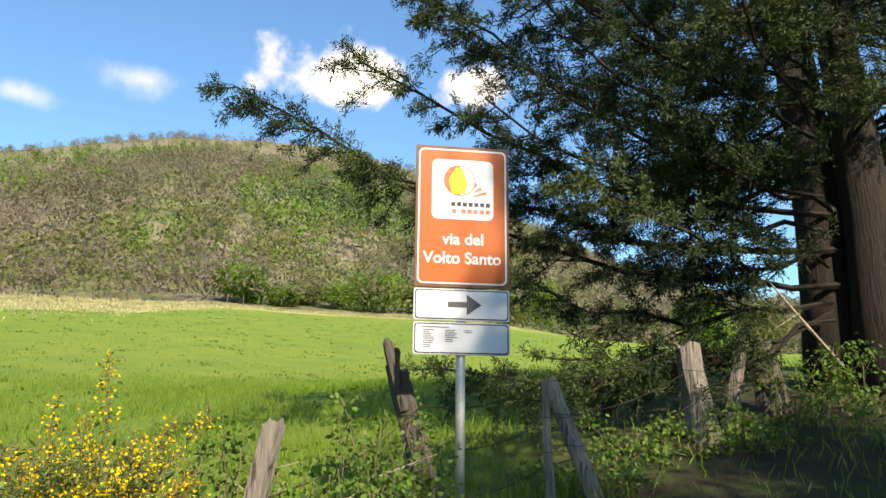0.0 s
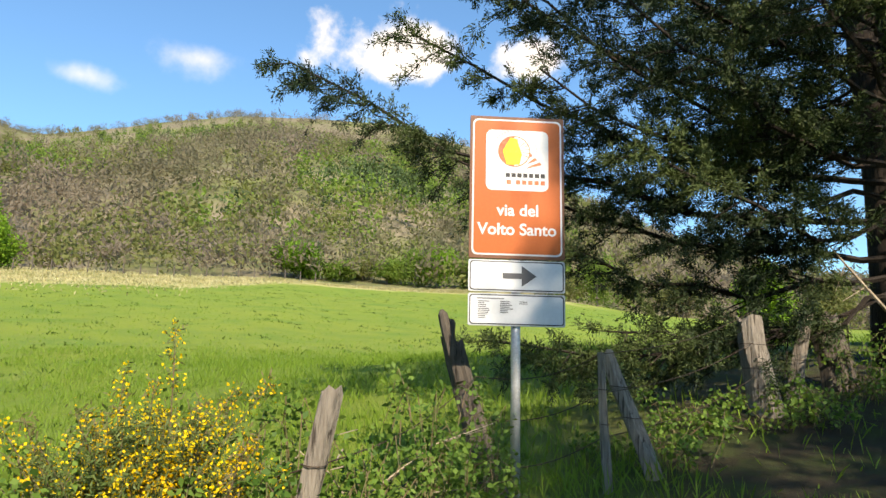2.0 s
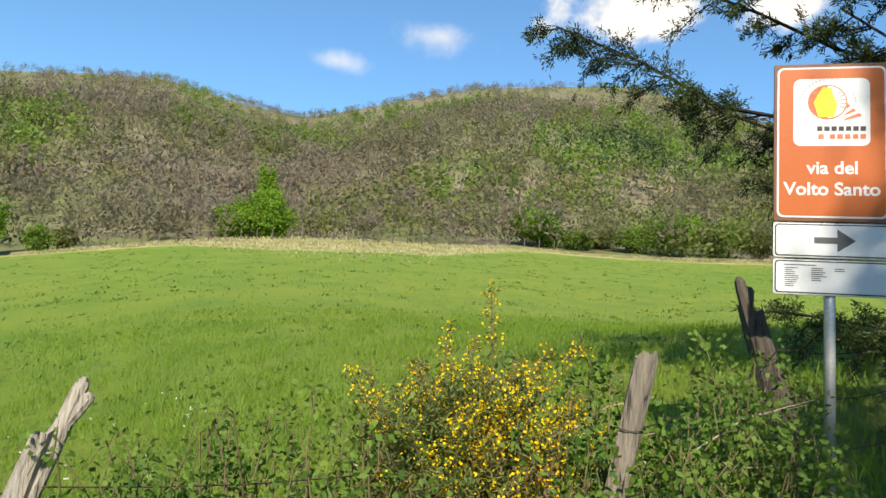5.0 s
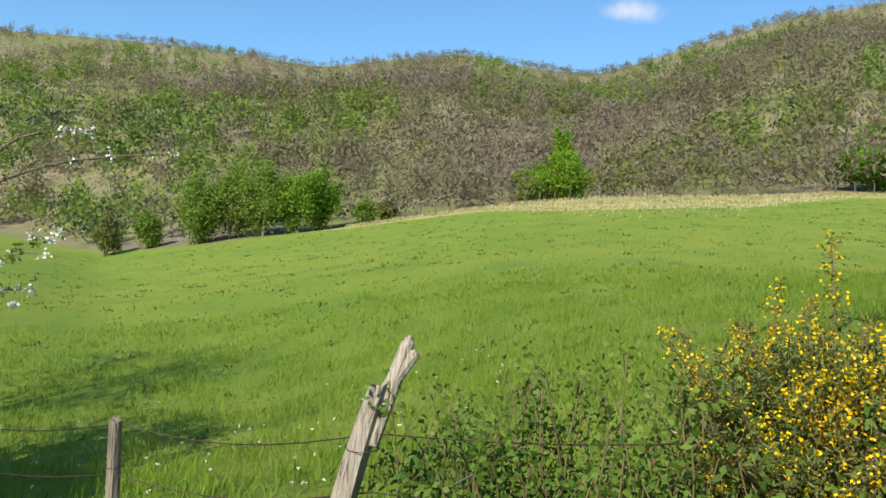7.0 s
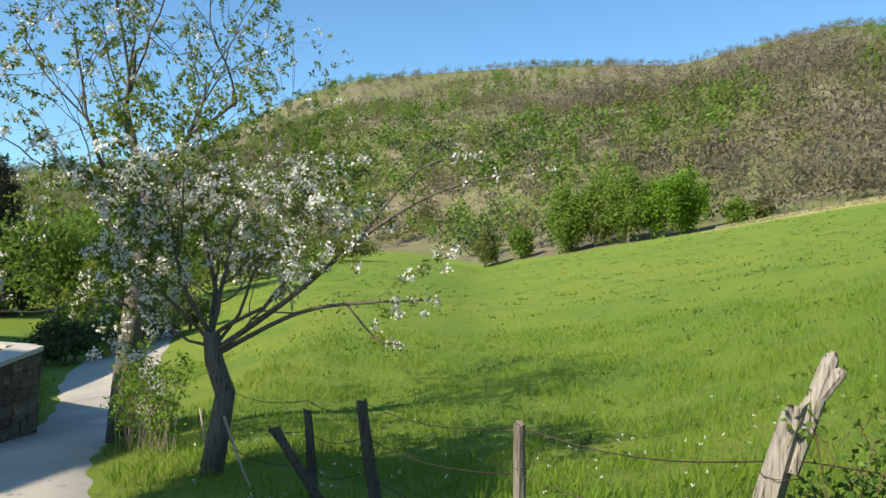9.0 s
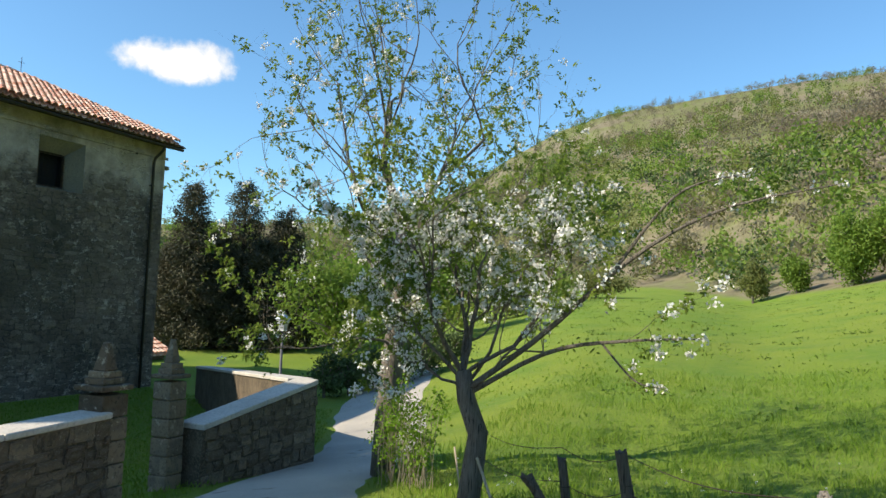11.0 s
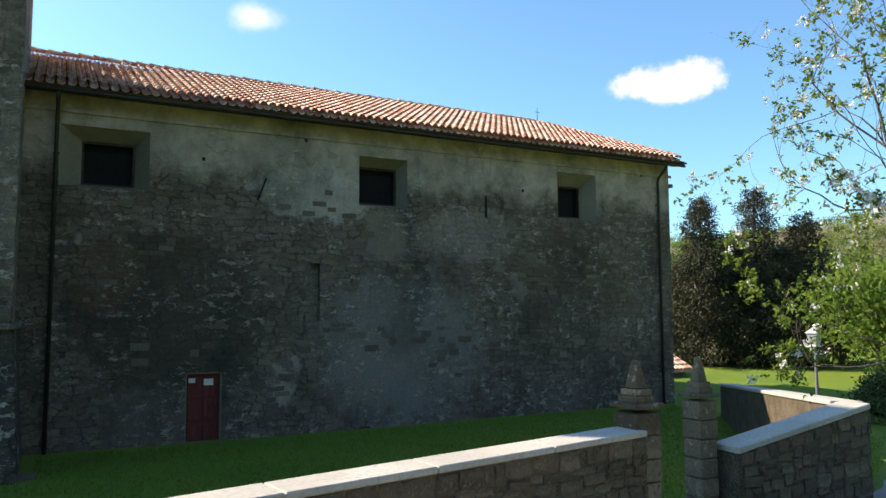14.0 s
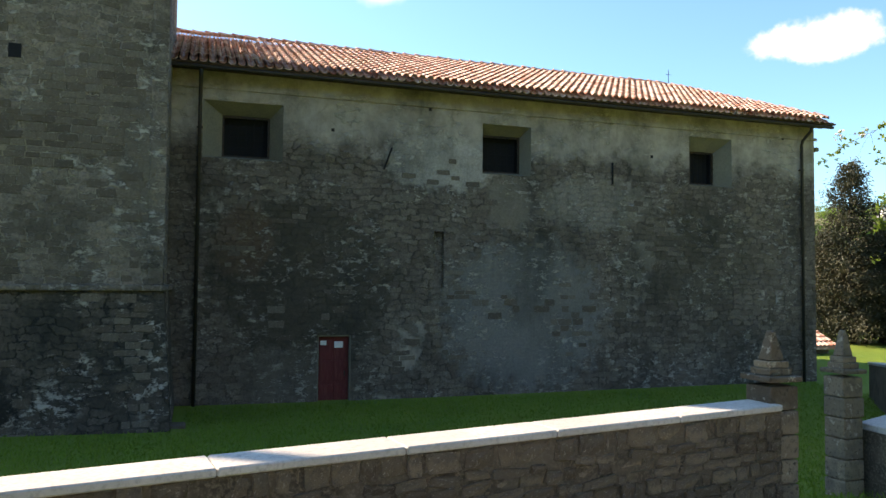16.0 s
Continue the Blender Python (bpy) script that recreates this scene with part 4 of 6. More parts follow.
# lamp behind the wall
lx, ly = -15.9, 9.7
lamp = thing("street_lamp", "slim grey lamp post with a four-sided lantern", "street lamp", at=(lx, ly, ground_at(lx, ly)))
gl = 3.29 - ground_at(lx, ly)
v, f = tubes([([(0, 0, -0.1), (0, 0, 0.5), (0, 0, 0.55), (0, 0, gl - 0.42)], [0.07, 0.06, 0.038, 0.03])], 10)
pydata_part("lamp_pole", v, f, "grey", lamp, "", True)
bm = bmesh.new()
bmesh.ops.create_cone(bm, cap_ends=True, segments=4, radius1=0.09, radius2=0.17, depth=0.26, matrix=Matrix.Translation((0, 0, gl - 0.29)) @ Matrix.Rotation(radians(45), 4, "Z"))
lant = part("lantern", bm, "glass", lamp, "milky glass lantern")
bm = bmesh.new()
bmesh.ops.create_cone(bm, cap_ends=True, segments=4, radius1=0.2, radius2=0.03, depth=0.13, matrix=Matrix.Translation((0, 0, gl - 0.095)) @ Matrix.Rotation(radians(45), 4, "Z"))
part("lantern_roof", bm, "galv", lant)
part("lantern_knob", box((0.04, 0.04, 0.06), (0, 0, gl - 0.0), 0.012), "galv", lant)
part("lantern_collar", box((0.16, 0.16, 0.035), (0, 0, gl - 0.43), 0.01), "galv", lant)

# small tiled outbuilding beyond the church
ox, oy = -26.8, -7.8
shed = thing("outbuilding", "small stone outbuilding with a terracotta roof", "outbuilding", at=(ox, oy, ground_at(ox, oy) - 1.0))
part("shed_wall", box((3.6, 3.0, 1.6), (0, 0, 0.7)), "stone", shed)
bm = bmesh.new()
q = [bm.verts.new(c) for c in ((-2.0, 1.8, 1.25), (2.0, 1.8, 1.25), (2.0, -1.6, 2.9), (-2.0, -1.6, 2.9), (-2.0, 1.8, 1.15), (2.0, 1.8, 1.15), (2.0, -1.6, 2.8), (-2.0, -1.6, 2.8))]
for k in ((0, 1, 2, 3), (7, 6, 5, 4), (0, 4, 5, 1), (1, 5, 6, 2), (2, 6, 7, 3), (3, 7, 4, 0)):
    bm.faces.new([q[i] for i in k])
part("shed_roof", bm, "tile", shed)
for k in range(17):
    m = Matrix.Translation((-1.95 + k * 0.24, 1.8, 1.27)) @ Matrix.Rotation(math.pi, 4, "Z") @ Matrix.Rotation(math.atan2(1.65, 3.4), 4, "X")
    for row in range(9):
        ob = new("roof_tile", tile_mesh)
        ob.parent = shed
        ob.matrix_local = m @ Matrix.Translation((0, row * 0.4, 0.0))

# ---- the route sign ----
sign = thing("route_sign", "brown route sign with a white arrow plate on a steel pole", "road sign", at=(-1.745, 25.0, 0))
sign.rotation_euler = (0, 0, math.atan2(0.29, 0.52))
gs = ground_at(-1.7, 25.02)
v, f = tubes([([(0, 0.05, gs - 0.3), (0, 0.05, 5.35)], [0.03, 0.03])], 16)
pydata_part("pole", v, f, "galv", sign, "galvanised steel pole", True)


def plate(w, h, t, r, z, y, seg=6):
    """An upright plate with rounded corners, facing -y."""
    bm = bmesh.new()
    ring = []
    for cx, cz, a0 in ((w / 2 - r, h / 2 - r, 0), (-w / 2 + r, h / 2 - r, 90), (-w / 2 + r, -h / 2 + r, 180), (w / 2 - r, -h / 2 + r, 270)):
        for k in range(seg + 1):
            a = radians(a0 + 90 * k / seg)
            ring.append((cx + r * math.cos(a), cz + r * math.sin(a)))
    front = [bm.verts.new((x, y - t, z + zz)) for x, zz in ring]
    back = [bm.verts.new((x, y, z + zz)) for x, zz in ring]
    bm.faces.new(front)
    bm.faces.new(back[::-1])
    n = len(ring)
    for k in range(n):
        bm.faces.new((front[k], back[k], back[(k + 1) % n], front[(k + 1) % n]))
    bmesh.ops.recalc_face_normals(bm, faces=bm.faces)
    return bm


def shape(points, z, y, t=0.0008, x=0.0):
    bm = bmesh.new()
    fr = [bm.verts.new((x + px, y - t, z + pz)) for px, pz in points]
    bk = [bm.verts.new((x + px, y, z + pz)) for px, pz in points]
    bm.faces.new(fr)
    bm.faces.new(bk[::-1])
    for k in range(len(points)):
        bm.faces.new((fr[k], bk[k], bk[(k + 1) % len(points)], fr[(k + 1) % len(points)]))
    bmesh.ops.recalc_face_normals(bm, faces=bm.faces)
    return bm


def words(text, size, x, z, y, material, parent, thick=0.0022):
    cu = bpy.data.curves.new("lettering", "FONT")
    cu.body, cu.size, cu.align_x, cu.align_y = text, size, "CENTER", "CENTER"
    cu.extrude, cu.offset = 0.0004, thick
    tmp = bpy.data.objects.new("tmp", cu)
    scene.collection.objects.link(tmp)
    me = bpy.data.meshes.new_from_object(tmp.evaluated_get(bpy.context.evaluated_depsgraph_get()))
    bpy.data.objects.remove(tmp)
    me.materials.clear()
    me.materials.append(M[material])
    ob = new("lettering", me)
    ob.parent = parent
    ob.matrix_local = Matrix.Translation((x, y, z)) @ Matrix.Rotation(radians(90), 4, "X")
    return tagged(ob, "white lettering reading " + text)


Z1 = 4.982
panel = part("brown_panel", plate(0.61, 0.94, 0.02, 0.004, Z1, 0.02), "brown", sign, "brown-edged main panel")
part("orange_field", plate(0.578, 0.9, 0.0015, 0.035, Z1, 0.0), "white", panel, "white border line")
part("orange_inner", plate(0.556, 0.878, 0.0015, 0.03, Z1, -0.0015), "orange", panel, "orange field")
badge = part("badge", plate(0.405, 0.405, 0.0015, 0.04, Z1 + 0.175, -0.003), "white", panel, "white rounded badge")
disc = [(0.105 * math.cos(radians(a)), 0.105 * math.sin(radians(a))) for a in range(0, 360, 15)]
YB = -0.0046
part("badge_disc", shape([(x * 1.0, z) for x, z in disc], Z1 + 0.235, YB, x=-0.02), "rust", badge, "rust-red half disc")
part("badge_disc", shape([(x * 0.93, z * 0.93) for x, z in disc if x > -0.01], Z1 + 0.235, YB - 0.0012, x=-0.02), "paper", badge, "pale shell shape")
part("badge_figure", shape([(-0.05, -0.09), (0.035, -0.09), (0.05, -0.02), (0.03, 0.04), (0.02, 0.085), (-0.025, 0.09), (-0.05, 0.05), (-0.075, 0.0)], Z1 + 0.235, YB - 0.0024, x=-0.02), "yellow", badge, "plain yellow shape")
for k in range(5):
    a = radians(40 - 16 * k)
    part("badge_ray", shape([(0, 0), (0.1 * math.cos(a), 0.1 * math.sin(a)), (0.1 * math.cos(a + 0.05), 0.1 * math.sin(a + 0.05))], Z1 + 0.235, YB - 0.0024, x=-0.02), "rust", badge)
for k in range(3):
    part("badge_stripe", shape([(0, 0), (0.1 - k * 0.03, 0.03), (0.085 - k * 0.03, 0.048), (0.02, 0.02)], Z1 + 0.12 + k * 0.03, YB, x=0.06), "rust", badge)
for k in range(26):
    a = radians(215 - k * 8.4)
    part("badge_mark", shape([(-0.004, -0.006), (0.004, -0.006), (0.004, 0.006), (-0.004, 0.006)], Z1 + 0.225 + 0.148 * math.sin(a), YB, x=-0.02 + 0.148 * math.cos(a)), "pale_grey", badge)
for x, wd, z, m in ((0.052, 0.265, 0.075, "black"), (-0.055, 0.05, 0.028, "rust"), (0.085, 0.2, 0.028, "rust")):
    n = int(wd / 0.036)
    for k in range(n):
        part("badge_bar", shape([(-0.014, -0.014), (0.014, -0.014), (0.014, 0.014), (-0.014, 0.014)], Z1 + z, YB, x=x - wd / 2 + (k + 0.5) * wd / n), m, badge)
words("via del", 0.105, 0.005, Z1 - 0.16, -0.0036, "white", panel)
words("Volto Santo", 0.105, 0.0, Z1 - 0.285, -0.0036, "white", panel)


def small_plate(z):
    p_ = part("plate", plate(0.61, 0.2, 0.016, 0.012, z, 0.02), "galv", sign, "white rectangular plate with a black outline")
    part("plate_outline", plate(0.594, 0.186, 0.0012, 0.02, z, 0.004), "black", p_)
    part("plate_face", plate(0.58, 0.172, 0.0012, 0.017, z, 0.0028), "white", p_)
    return p_


p1 = small_plate(4.402)
part("arrow", shape([(-0.09, -0.018), (0.03, -0.018), (0.03, -0.066), (0.125, 0.0), (0.03, 0.066), (0.03, 0.018), (-0.09, 0.018)], 4.402, 0.0015, x=0.0), "grey", p1, "dark grey arrow pointing sideways")
p2 = small_plate(4.19)
for col, (x, rows_, wd) in enumerate(((-0.215, 10, 0.075), (-0.075, 7, 0.085), (0.045, 2, 0.055))):
    for k in range(rows_):
        w_ = wd * random.uniform(0.5, 1.0)
        part("print_line", shape([(0, -0.0025), (w_, -0.0025), (w_, 0.0025), (0, 0.0025)], 4.19 + 0.05 - k * 0.0115, 0.0015, x=x - 0.03), "grey", p2)
part("print_line", shape([(0, -0.003), (0.17, -0.003), (0.17, 0.003), (0, 0.003)], 4.19 + 0.068, 0.0015, x=-0.25), "grey", p2)
for z in (5.2, 4.7, 4.4, 4.19):
    part("pole_clamp", box((0.1, 0.07, 0.035), (0, 0.05, z), 0.006), "galv", sign)

# ---- fence along the lane ----


def fence_post(top, foot, radius, material, label, fork=None, flat=1.0):
    """A split wooden post from foot to top, uneven, with a broken head."""
    top, foot = np.array(top), np.array(foot)
    g = ground_at(foot[0], foot[1])
    axis = (top - foot) / np.linalg.norm(top - foot)
    length = (top[2] - g + 0.25) / max(axis[2], 0.3)
    n, seg = 9, 9
    vs, fs = [], []
    ph = rng.uniform(0, 6, 4)
    for i in range(n):
        s = i / (n - 1)
        c = top - axis * length * (1 - s) + np.array([math.sin(s * 4 + ph[0]), math.cos(s * 3 + ph[1]), 0]) * radius * 0.22
        for j in range(seg):
            a = 2 * math.pi * j / seg
            rr = radius * (1.12 - 0.25 * s) * (1 + 0.18 * math.sin(2 * a + ph[2] + s) + 0.1 * math.sin(3 * a + ph[3] + 2 * s) + rng.uniform(-0.06, 0.06))
            vs.append(c + np.array([math.cos(a) * rr, math.sin(a) * rr * flat, (rng.uniform(-0.5, 0.6) * radius if i == n - 1 else 0)]))
    for i in range(n - 1):
        for j in range(seg):
            k = (j + 1) % seg
            fs.append((i * seg + j, i * seg + k, (i + 1) * seg + k, (i + 1) * seg + j))
    vs.append(top - axis * radius * 0.5)
    for j in range(seg):
        fs.append(((n - 1) * seg + j, (n - 1) * seg + (j + 1) % seg, len(vs) - 1))
    post = pydata_part("fence_post", vs, fs, material, None, "", False)
    tagged(post, label, "fence post", "fence posts along the lane")
    if fork is not None:
        fork = np.array(fork)
        base = top - axis * 0.28 + unit(np.array([fork[0] - top[0], fork[1] - top[1], 0.0])) * radius * 0.4
        lean = (fork - base) / np.linalg.norm(fork - base)
        v, f = tubes([([base, base + (fork - base) * 0.5 + lean * 0.01, base + (fork - base) * 0.8, fork - lean * 0.03, fork], [radius * 0.55, radius * 0.55, radius * 0.5, radius * 0.42, radius * 0.15]),
                      ([base + (fork - base) * 0.55, base + (fork - base) * 0.82 + np.array([0.03, 0.035, 0.0]), base + (fork - base) * 0.86 + np.array([0.04, 0.045, 0.0])], [radius * 0.4, radius * 0.42, radius * 0.25])], 8)
        pydata_part("broken_fork", v, f, material, post)
    for zz in (0.35, 0.68):
        c = top - axis * length * zz * 0.6
        v, f = tubes([([c + radius * 1.13 * np.array([math.cos(a), math.sin(a), 0.06 * math.sin(a * 2)]) for a in np.linspace(0, 6.283, 11)], [0.003] * 11)], 4)
        pydata_part("wire_loop", v, f, "iron", post)
    return post


fence_post((-2.04, 23.43, 3.67), (-2.10, 23.40, 3.30), 0.052, "post", "upright grey weathered fence post among brambles")
fence_post((-2.24, 25.14, 4.02), (-2.02, 25.24, 3.22), 0.075, "post_dark", "leaning split dark fence post with a forked head", (-2.31, 25.1, 4.22), 0.8)
fence_post((-1.42, 25.85, 3.97), (-1.40, 25.85, 3.2), 0.028, "post", "thin pale grey stake")
fence_post((-1.44, 26.15, 3.98), (-1.18, 26.2, 3.18), 0.07, "post", "leaning grey log post")
fence_post((-0.53, 27.88, 4.39), (-0.45, 27.88, 3.45), 0.13, "post", "broad weathered split post", None, 0.6)
fence_post((0.11, 28.88, 4.55), (0.17, 28.88, 3.73), 0.17, "post_dark", "dark stump of an old post", None, 0.7)
fence_post((-0.06, 28.48, 4.47), (-0.25, 28.49, 3.6), 0.06, "post", "leaning thin grey wooden stake")
fence_post((-3.905, 21.735, 3.17), (-3.95, 21.63, 2.68), 0.072, "post_pale", "leaning pale weathered post with a broken forked head", (-3.87, 21.85, 3.41))
fence_post((-5.01, 20.62, 2.82), (-5.01, 20.64, 2.4), 0.045, "post", "short grey pointed fence post")
fence_post((-6.91, 19.36, 2.57), (-6.93, 19.49, 1.86), 0.048, "post_dark", "dark shaded fence post")
fence_post((-7.10, 18.84, 2.43), (-7.13, 18.94, 1.72), 0.045, "post_dark", "dark shaded fence post")
fence_post((-6.84, 18.64, 2.31), (-6.93, 18.95, 1.82), 0.055, "post_dark", "dark leaning fence stake")
WIRE = [(-8.4, 17.6), (-7.1, 18.85), (-6.91, 19.4), (-5.01, 20.63), (-3.9, 21.72), (-2.06, 23.42), (-2.1, 25.2), (-1.43, 25.9), (-0.5, 27.88)]
for hgt in (0.35, 0.65, 0.92):
    runs = []
    for (x0, y0), (x1, y1) in zip(WIRE, WIRE[1:]):
        pts = []
        for s in np.linspace(0, 1, 9):
            x, y = x0 + (x1 - x0) * s, y0 + (y1 - y0) * s
            pts.append((x, y, ground_at(x0, y0) * (1 - s) + ground_at(x1, y1) * s + hgt - 0.08 * math.sin(math.pi * s)))
        runs.append((pts, [0.0035] * 9))
        for s in np.arange(0.06, 1.0, 0.11):
            i = int(s * 8)
            p = np.array(pts[i]) + (np.array(pts[min(i + 1, 8)]) - np.array(pts[i])) * (s * 8 - i)
            runs.append(([p + np.array([0, 0, -0.015]), p + np.array([0.004, 0.004, 0.016])], [0.002, 0.001]))
    v, f = tubes(runs, 4)
    tagged(pydata_part("barbed_wire", v, f, "iron"), "rusty barbed wire strand between the posts", "wire", "barbed wire strands")

# ---- plants ----


def shrub(name, label, category, spots, leaf, leaf_len, leaf_w, n_leaf, stem, n_stem, group="", droop=0.1, flower=None):
    """A tangle: arching stems from the ground, leaves round lumpy centres; spots are (x, y, spread, height)."""
    top = thing(name, label, category, group)
    sites, runs = [], []
    for x, y, spread, height in spots:
        g = ground_at(x, y)
        for k in range(n_stem):
            a = rng.uniform(0, 6.283)
            reach = spread * rng.uniform(0.3, 1.1)
            rise = height * (rng.uniform(0.45, 1.0) if k % 6 else rng.uniform(1.0, 1.28))
            p0 = np.array([x + rng.normal() * spread * 0.35, y + rng.normal() * spread * 0.35, g - 0.05])
            pts = [p0 + np.array([math.cos(a) * reach * s, math.sin(a) * reach * s, rise * (math.sin(s * 2.1) / math.sin(1.57))]) for s in np.linspace(0, 1, 6)]
            pts = [p + rng.normal(size=3) * 0.02 for p in pts]
            runs.append((pts, np.linspace(0.006, 0.002, 6)))
            for s in rng.uniform(0.15, 1.0, 7):
                i = min(int(s * 5), 4)
                sites.append(pts[i] + (pts[i + 1] - pts[i]) * (s * 5 - i))
    sites = np.array(sites)
    v, f = tubes(runs, 4)
    pydata_part("stem_tangle", v, f, stem, top)
    pick = sites[rng.integers(0, len(sites), n_leaf)] + rng.normal(size=(n_leaf, 3)) * 0.05
    ax = rng.normal(size=(n_leaf, 3)) + np.array([0, 0, 0.25])
    np_part("foliage", blades(pick, ax, rng.uniform(0.6, 1.2, n_leaf) * leaf_len, rng.uniform(0.7, 1.1, n_leaf) * leaf_w, droop), leaf, top)
    if flower:
        mat, n_f, size, low = flower
        hi = sites[sites[:, 2] > np.quantile(sites[:, 2], low)]
        pick = hi[rng.integers(0, len(hi), n_f)] + rng.normal(size=(n_f, 3)) * 0.022
        np_part("bloom", blades(pick, rng.normal(size=(n_f, 3)) + np.array([0, 0, 0.4]), rng.uniform(0.7, 1.3, n_f) * size, rng.uniform(0.6, 1.0, n_f) * size * 0.8), mat, top)
    return top


# brambles grown over the fence
BR = [(-2.62, 22.95, 0.34, 1.08), (-2.85, 22.85, 0.32, 1.02), (-2.42, 23.15, 0.32, 1.08), (-2.35, 22.75, 0.3, 0.78), (-2.2, 23.05, 0.3, 0.82), (-2.55, 22.6, 0.3, 0.72), (-3.3, 22.35, 0.45, 1.02), (-2.9, 22.75, 0.45, 1.05), (-3.6, 22.05, 0.4, 0.98), (-3.85, 22.35, 0.42, 0.95), (-2.25, 23.8, 0.42, 0.95), (-2.0, 24.25, 0.42, 0.95), (-2.05, 24.7, 0.4, 0.85), (-3.0, 23.2, 0.5, 1.05), (-2.5, 23.6, 0.42, 1.0), (-4.3, 22.3, 0.42, 0.85), (-3.5, 22.85, 0.45, 0.98), (-1.8, 23.6, 0.4, 0.75), (-2.75, 22.35, 0.42, 0.8), (-3.15, 21.95, 0.38, 0.7)]
for i, s in enumerate(BR):
    shrub("bramble_bush", "tangled green bramble bush grown over the fence", "bush", [s], "bramble", 0.042, 0.03, 1500, "green_twig", 32, "brambles along the fence")
for i, s in enumerate([(-1.2, 26.6, 0.5, 0.28), (-0.2, 27.6, 0.5, 0.3), (0.5, 28.4, 0.5, 0.5), (1.4, 27.6, 0.6, 0.3), (0.9, 28.8, 0.5, 0.6), (-0.9, 27.3, 0.4, 0.3)]):
    shrub("undergrowth", "dark green undergrowth beneath the conifer", "bush", [s], "bramble", 0.05, 0.035, 620, "green_twig", 14, "undergrowth under the conifer")
# dry stalks hanging in the brambles
for k in range(26):
    x, y = -2.1 - rng.uniform(0, 1.6), 23.0 + rng.uniform(-0.9, 1.6)
    g = ground_at(x, y) + rng.uniform(0.1, 0.7)
    a, ln = rng.uniform(0, 6.28), rng.uniform(0.3, 0.8)
    p = np.array([x, y, g])
    q = p + np.array([math.cos(a) * ln, math.sin(a) * ln, rng.uniform(-0.1, 0.35)])
    v, f = tubes([([p, (p + q) / 2 + np.array([0, 0, 0.06]), q], [0.006, 0.005, 0.002])], 5)
    tagged(pydata_part("dry_stalk", v, f, "twig"), "bleached dry stalk caught in the brambles", "twig", "dry stalks")
v, f = tubes([([(-3.23, 22.86, 3.08), (-3.1, 22.95, 3.0), (-2.98, 23.02, 2.88)], [0.014, 0.012, 0.009]), ([(-3.12, 22.93, 3.01), (-3.04, 22.92, 3.05)], [0.008, 0.004])], 6)
tagged(pydata_part("dead_branch", v, f, "twig"), "short bleached dead branch in the brambles", "branch")

# gorse
gorse = thing("gorse_bush", "flowering yellow gorse bush", "bush")
runs, fl, sp = [], [], []
GX, GY = -2.62, 22.95
gg = ground_at(GX, GY)
SHOOTS = [(-2.62, 23.08, 3.92), (-2.75, 22.95, 3.74), (-2.31, 23.36, 3.70), (-2.42, 23.25, 3.66), (-2.66, 23.03, 3.68), (-2.85, 22.85, 3.55), (-2.95, 22.75, 3.42), (-2.5, 23.15, 3.6)]
for k in range(230):
    if k < len(SHOOTS):
        tip = np.array(SHOOTS[k])
    else:
        tip = np.array([GX + rng.normal() * 0.2, GY + rng.normal() * 0.2, gg + rng.uniform(0.85, 1.3)])
    p0 = np.array([GX + rng.normal() * 0.12, GY + rng.normal() * 0.12, gg])
    pts = [p0 + (tip - p0) * s + np.array([0, 0, 0.12 * math.sin(math.pi * s)]) + rng.normal(size=3) * 0.012 for s in np.linspace(0, 1, 7)]
    pts[-1] = tip
    runs.append((pts, np.linspace(0.007, 0.0025, 7)))
    for s in np.linspace(0.35, 1.0, 16):
        i = min(int(s * 6), 5)
        p = pts[i] + (pts[i + 1] - pts[i]) * (s * 6 - i)
        n_ = (9 if s > 0.82 else 1) if k < len(SHOOTS) else (9 if s > 0.55 and k % 3 and rng.random() < 0.85 else (1 if rng.random() < 0.2 else 0))
        fl += [p + rng.normal(size=3) * 0.022 for _ in range(2 * n_)]
        sp += [p + rng.normal(size=3) * 0.018 for _ in range(18)]
v, f = tubes(runs, 5)
pydata_part("stem_tangle", v, f, "green_twig", gorse)
fl, sp = np.array(fl), np.array(sp)
np_part("bloom", blades(fl, rng.normal(size=fl.shape) + np.array([0, 0, 0.3]), rng.uniform(0.011, 0.019, len(fl)), rng.uniform(0.009, 0.015, len(fl))), "gorse", gorse, "yellow pea flowers")
np_part("spine_cover", blades(sp, rng.normal(size=sp.shape) + np.array([0, 0, 0.3]), rng.uniform(0.02, 0.045, len(sp)), 0.008), "spine", gorse)


def grow(p, d, length, radius, depth, runs, sites, spread=0.62, lift=0.055, kink=0.18):
    """Branches that fork and taper; sites gets the places for leaves."""
    n = 5
    pts, q, dd = [np.array(p, float)], np.array(p, float), np.array(d, float)
    for i in range(n):
        dd = unit(dd + rng.normal(size=3) * kink + np.array([0, 0, lift]))
        q = q + dd * length / n
        pts.append(q)
    end = radius * (0.6 if depth > 0 else 0.3)
    runs.append((pts, np.linspace(radius, end, n + 1)))
    if depth <= 1:
        for s in rng.uniform(0.15, 1, 6):
            i = min(int(s * n), n - 1)
            sites.append(pts[i] + (pts[i + 1] - pts[i]) * (s * n - i))
        sites.append(pts[-1])
    if depth == 0:
        return
    for k in range(3 if depth > 1 else 4):
        s = rng.uniform(0.35, 1.0) if k else 1.0
        i = min(int(s * n), n - 1)
        at = pts[i] + (pts[i + 1] - pts[i]) * (s * n - i)
        nd = unit(dd + rng.normal(size=3) * spread)
        grow(at, nd, length * rng.uniform(0.6, 0.85), end * rng.uniform(0.6, 0.9), depth - 1, runs, sites, spread, lift, kink)


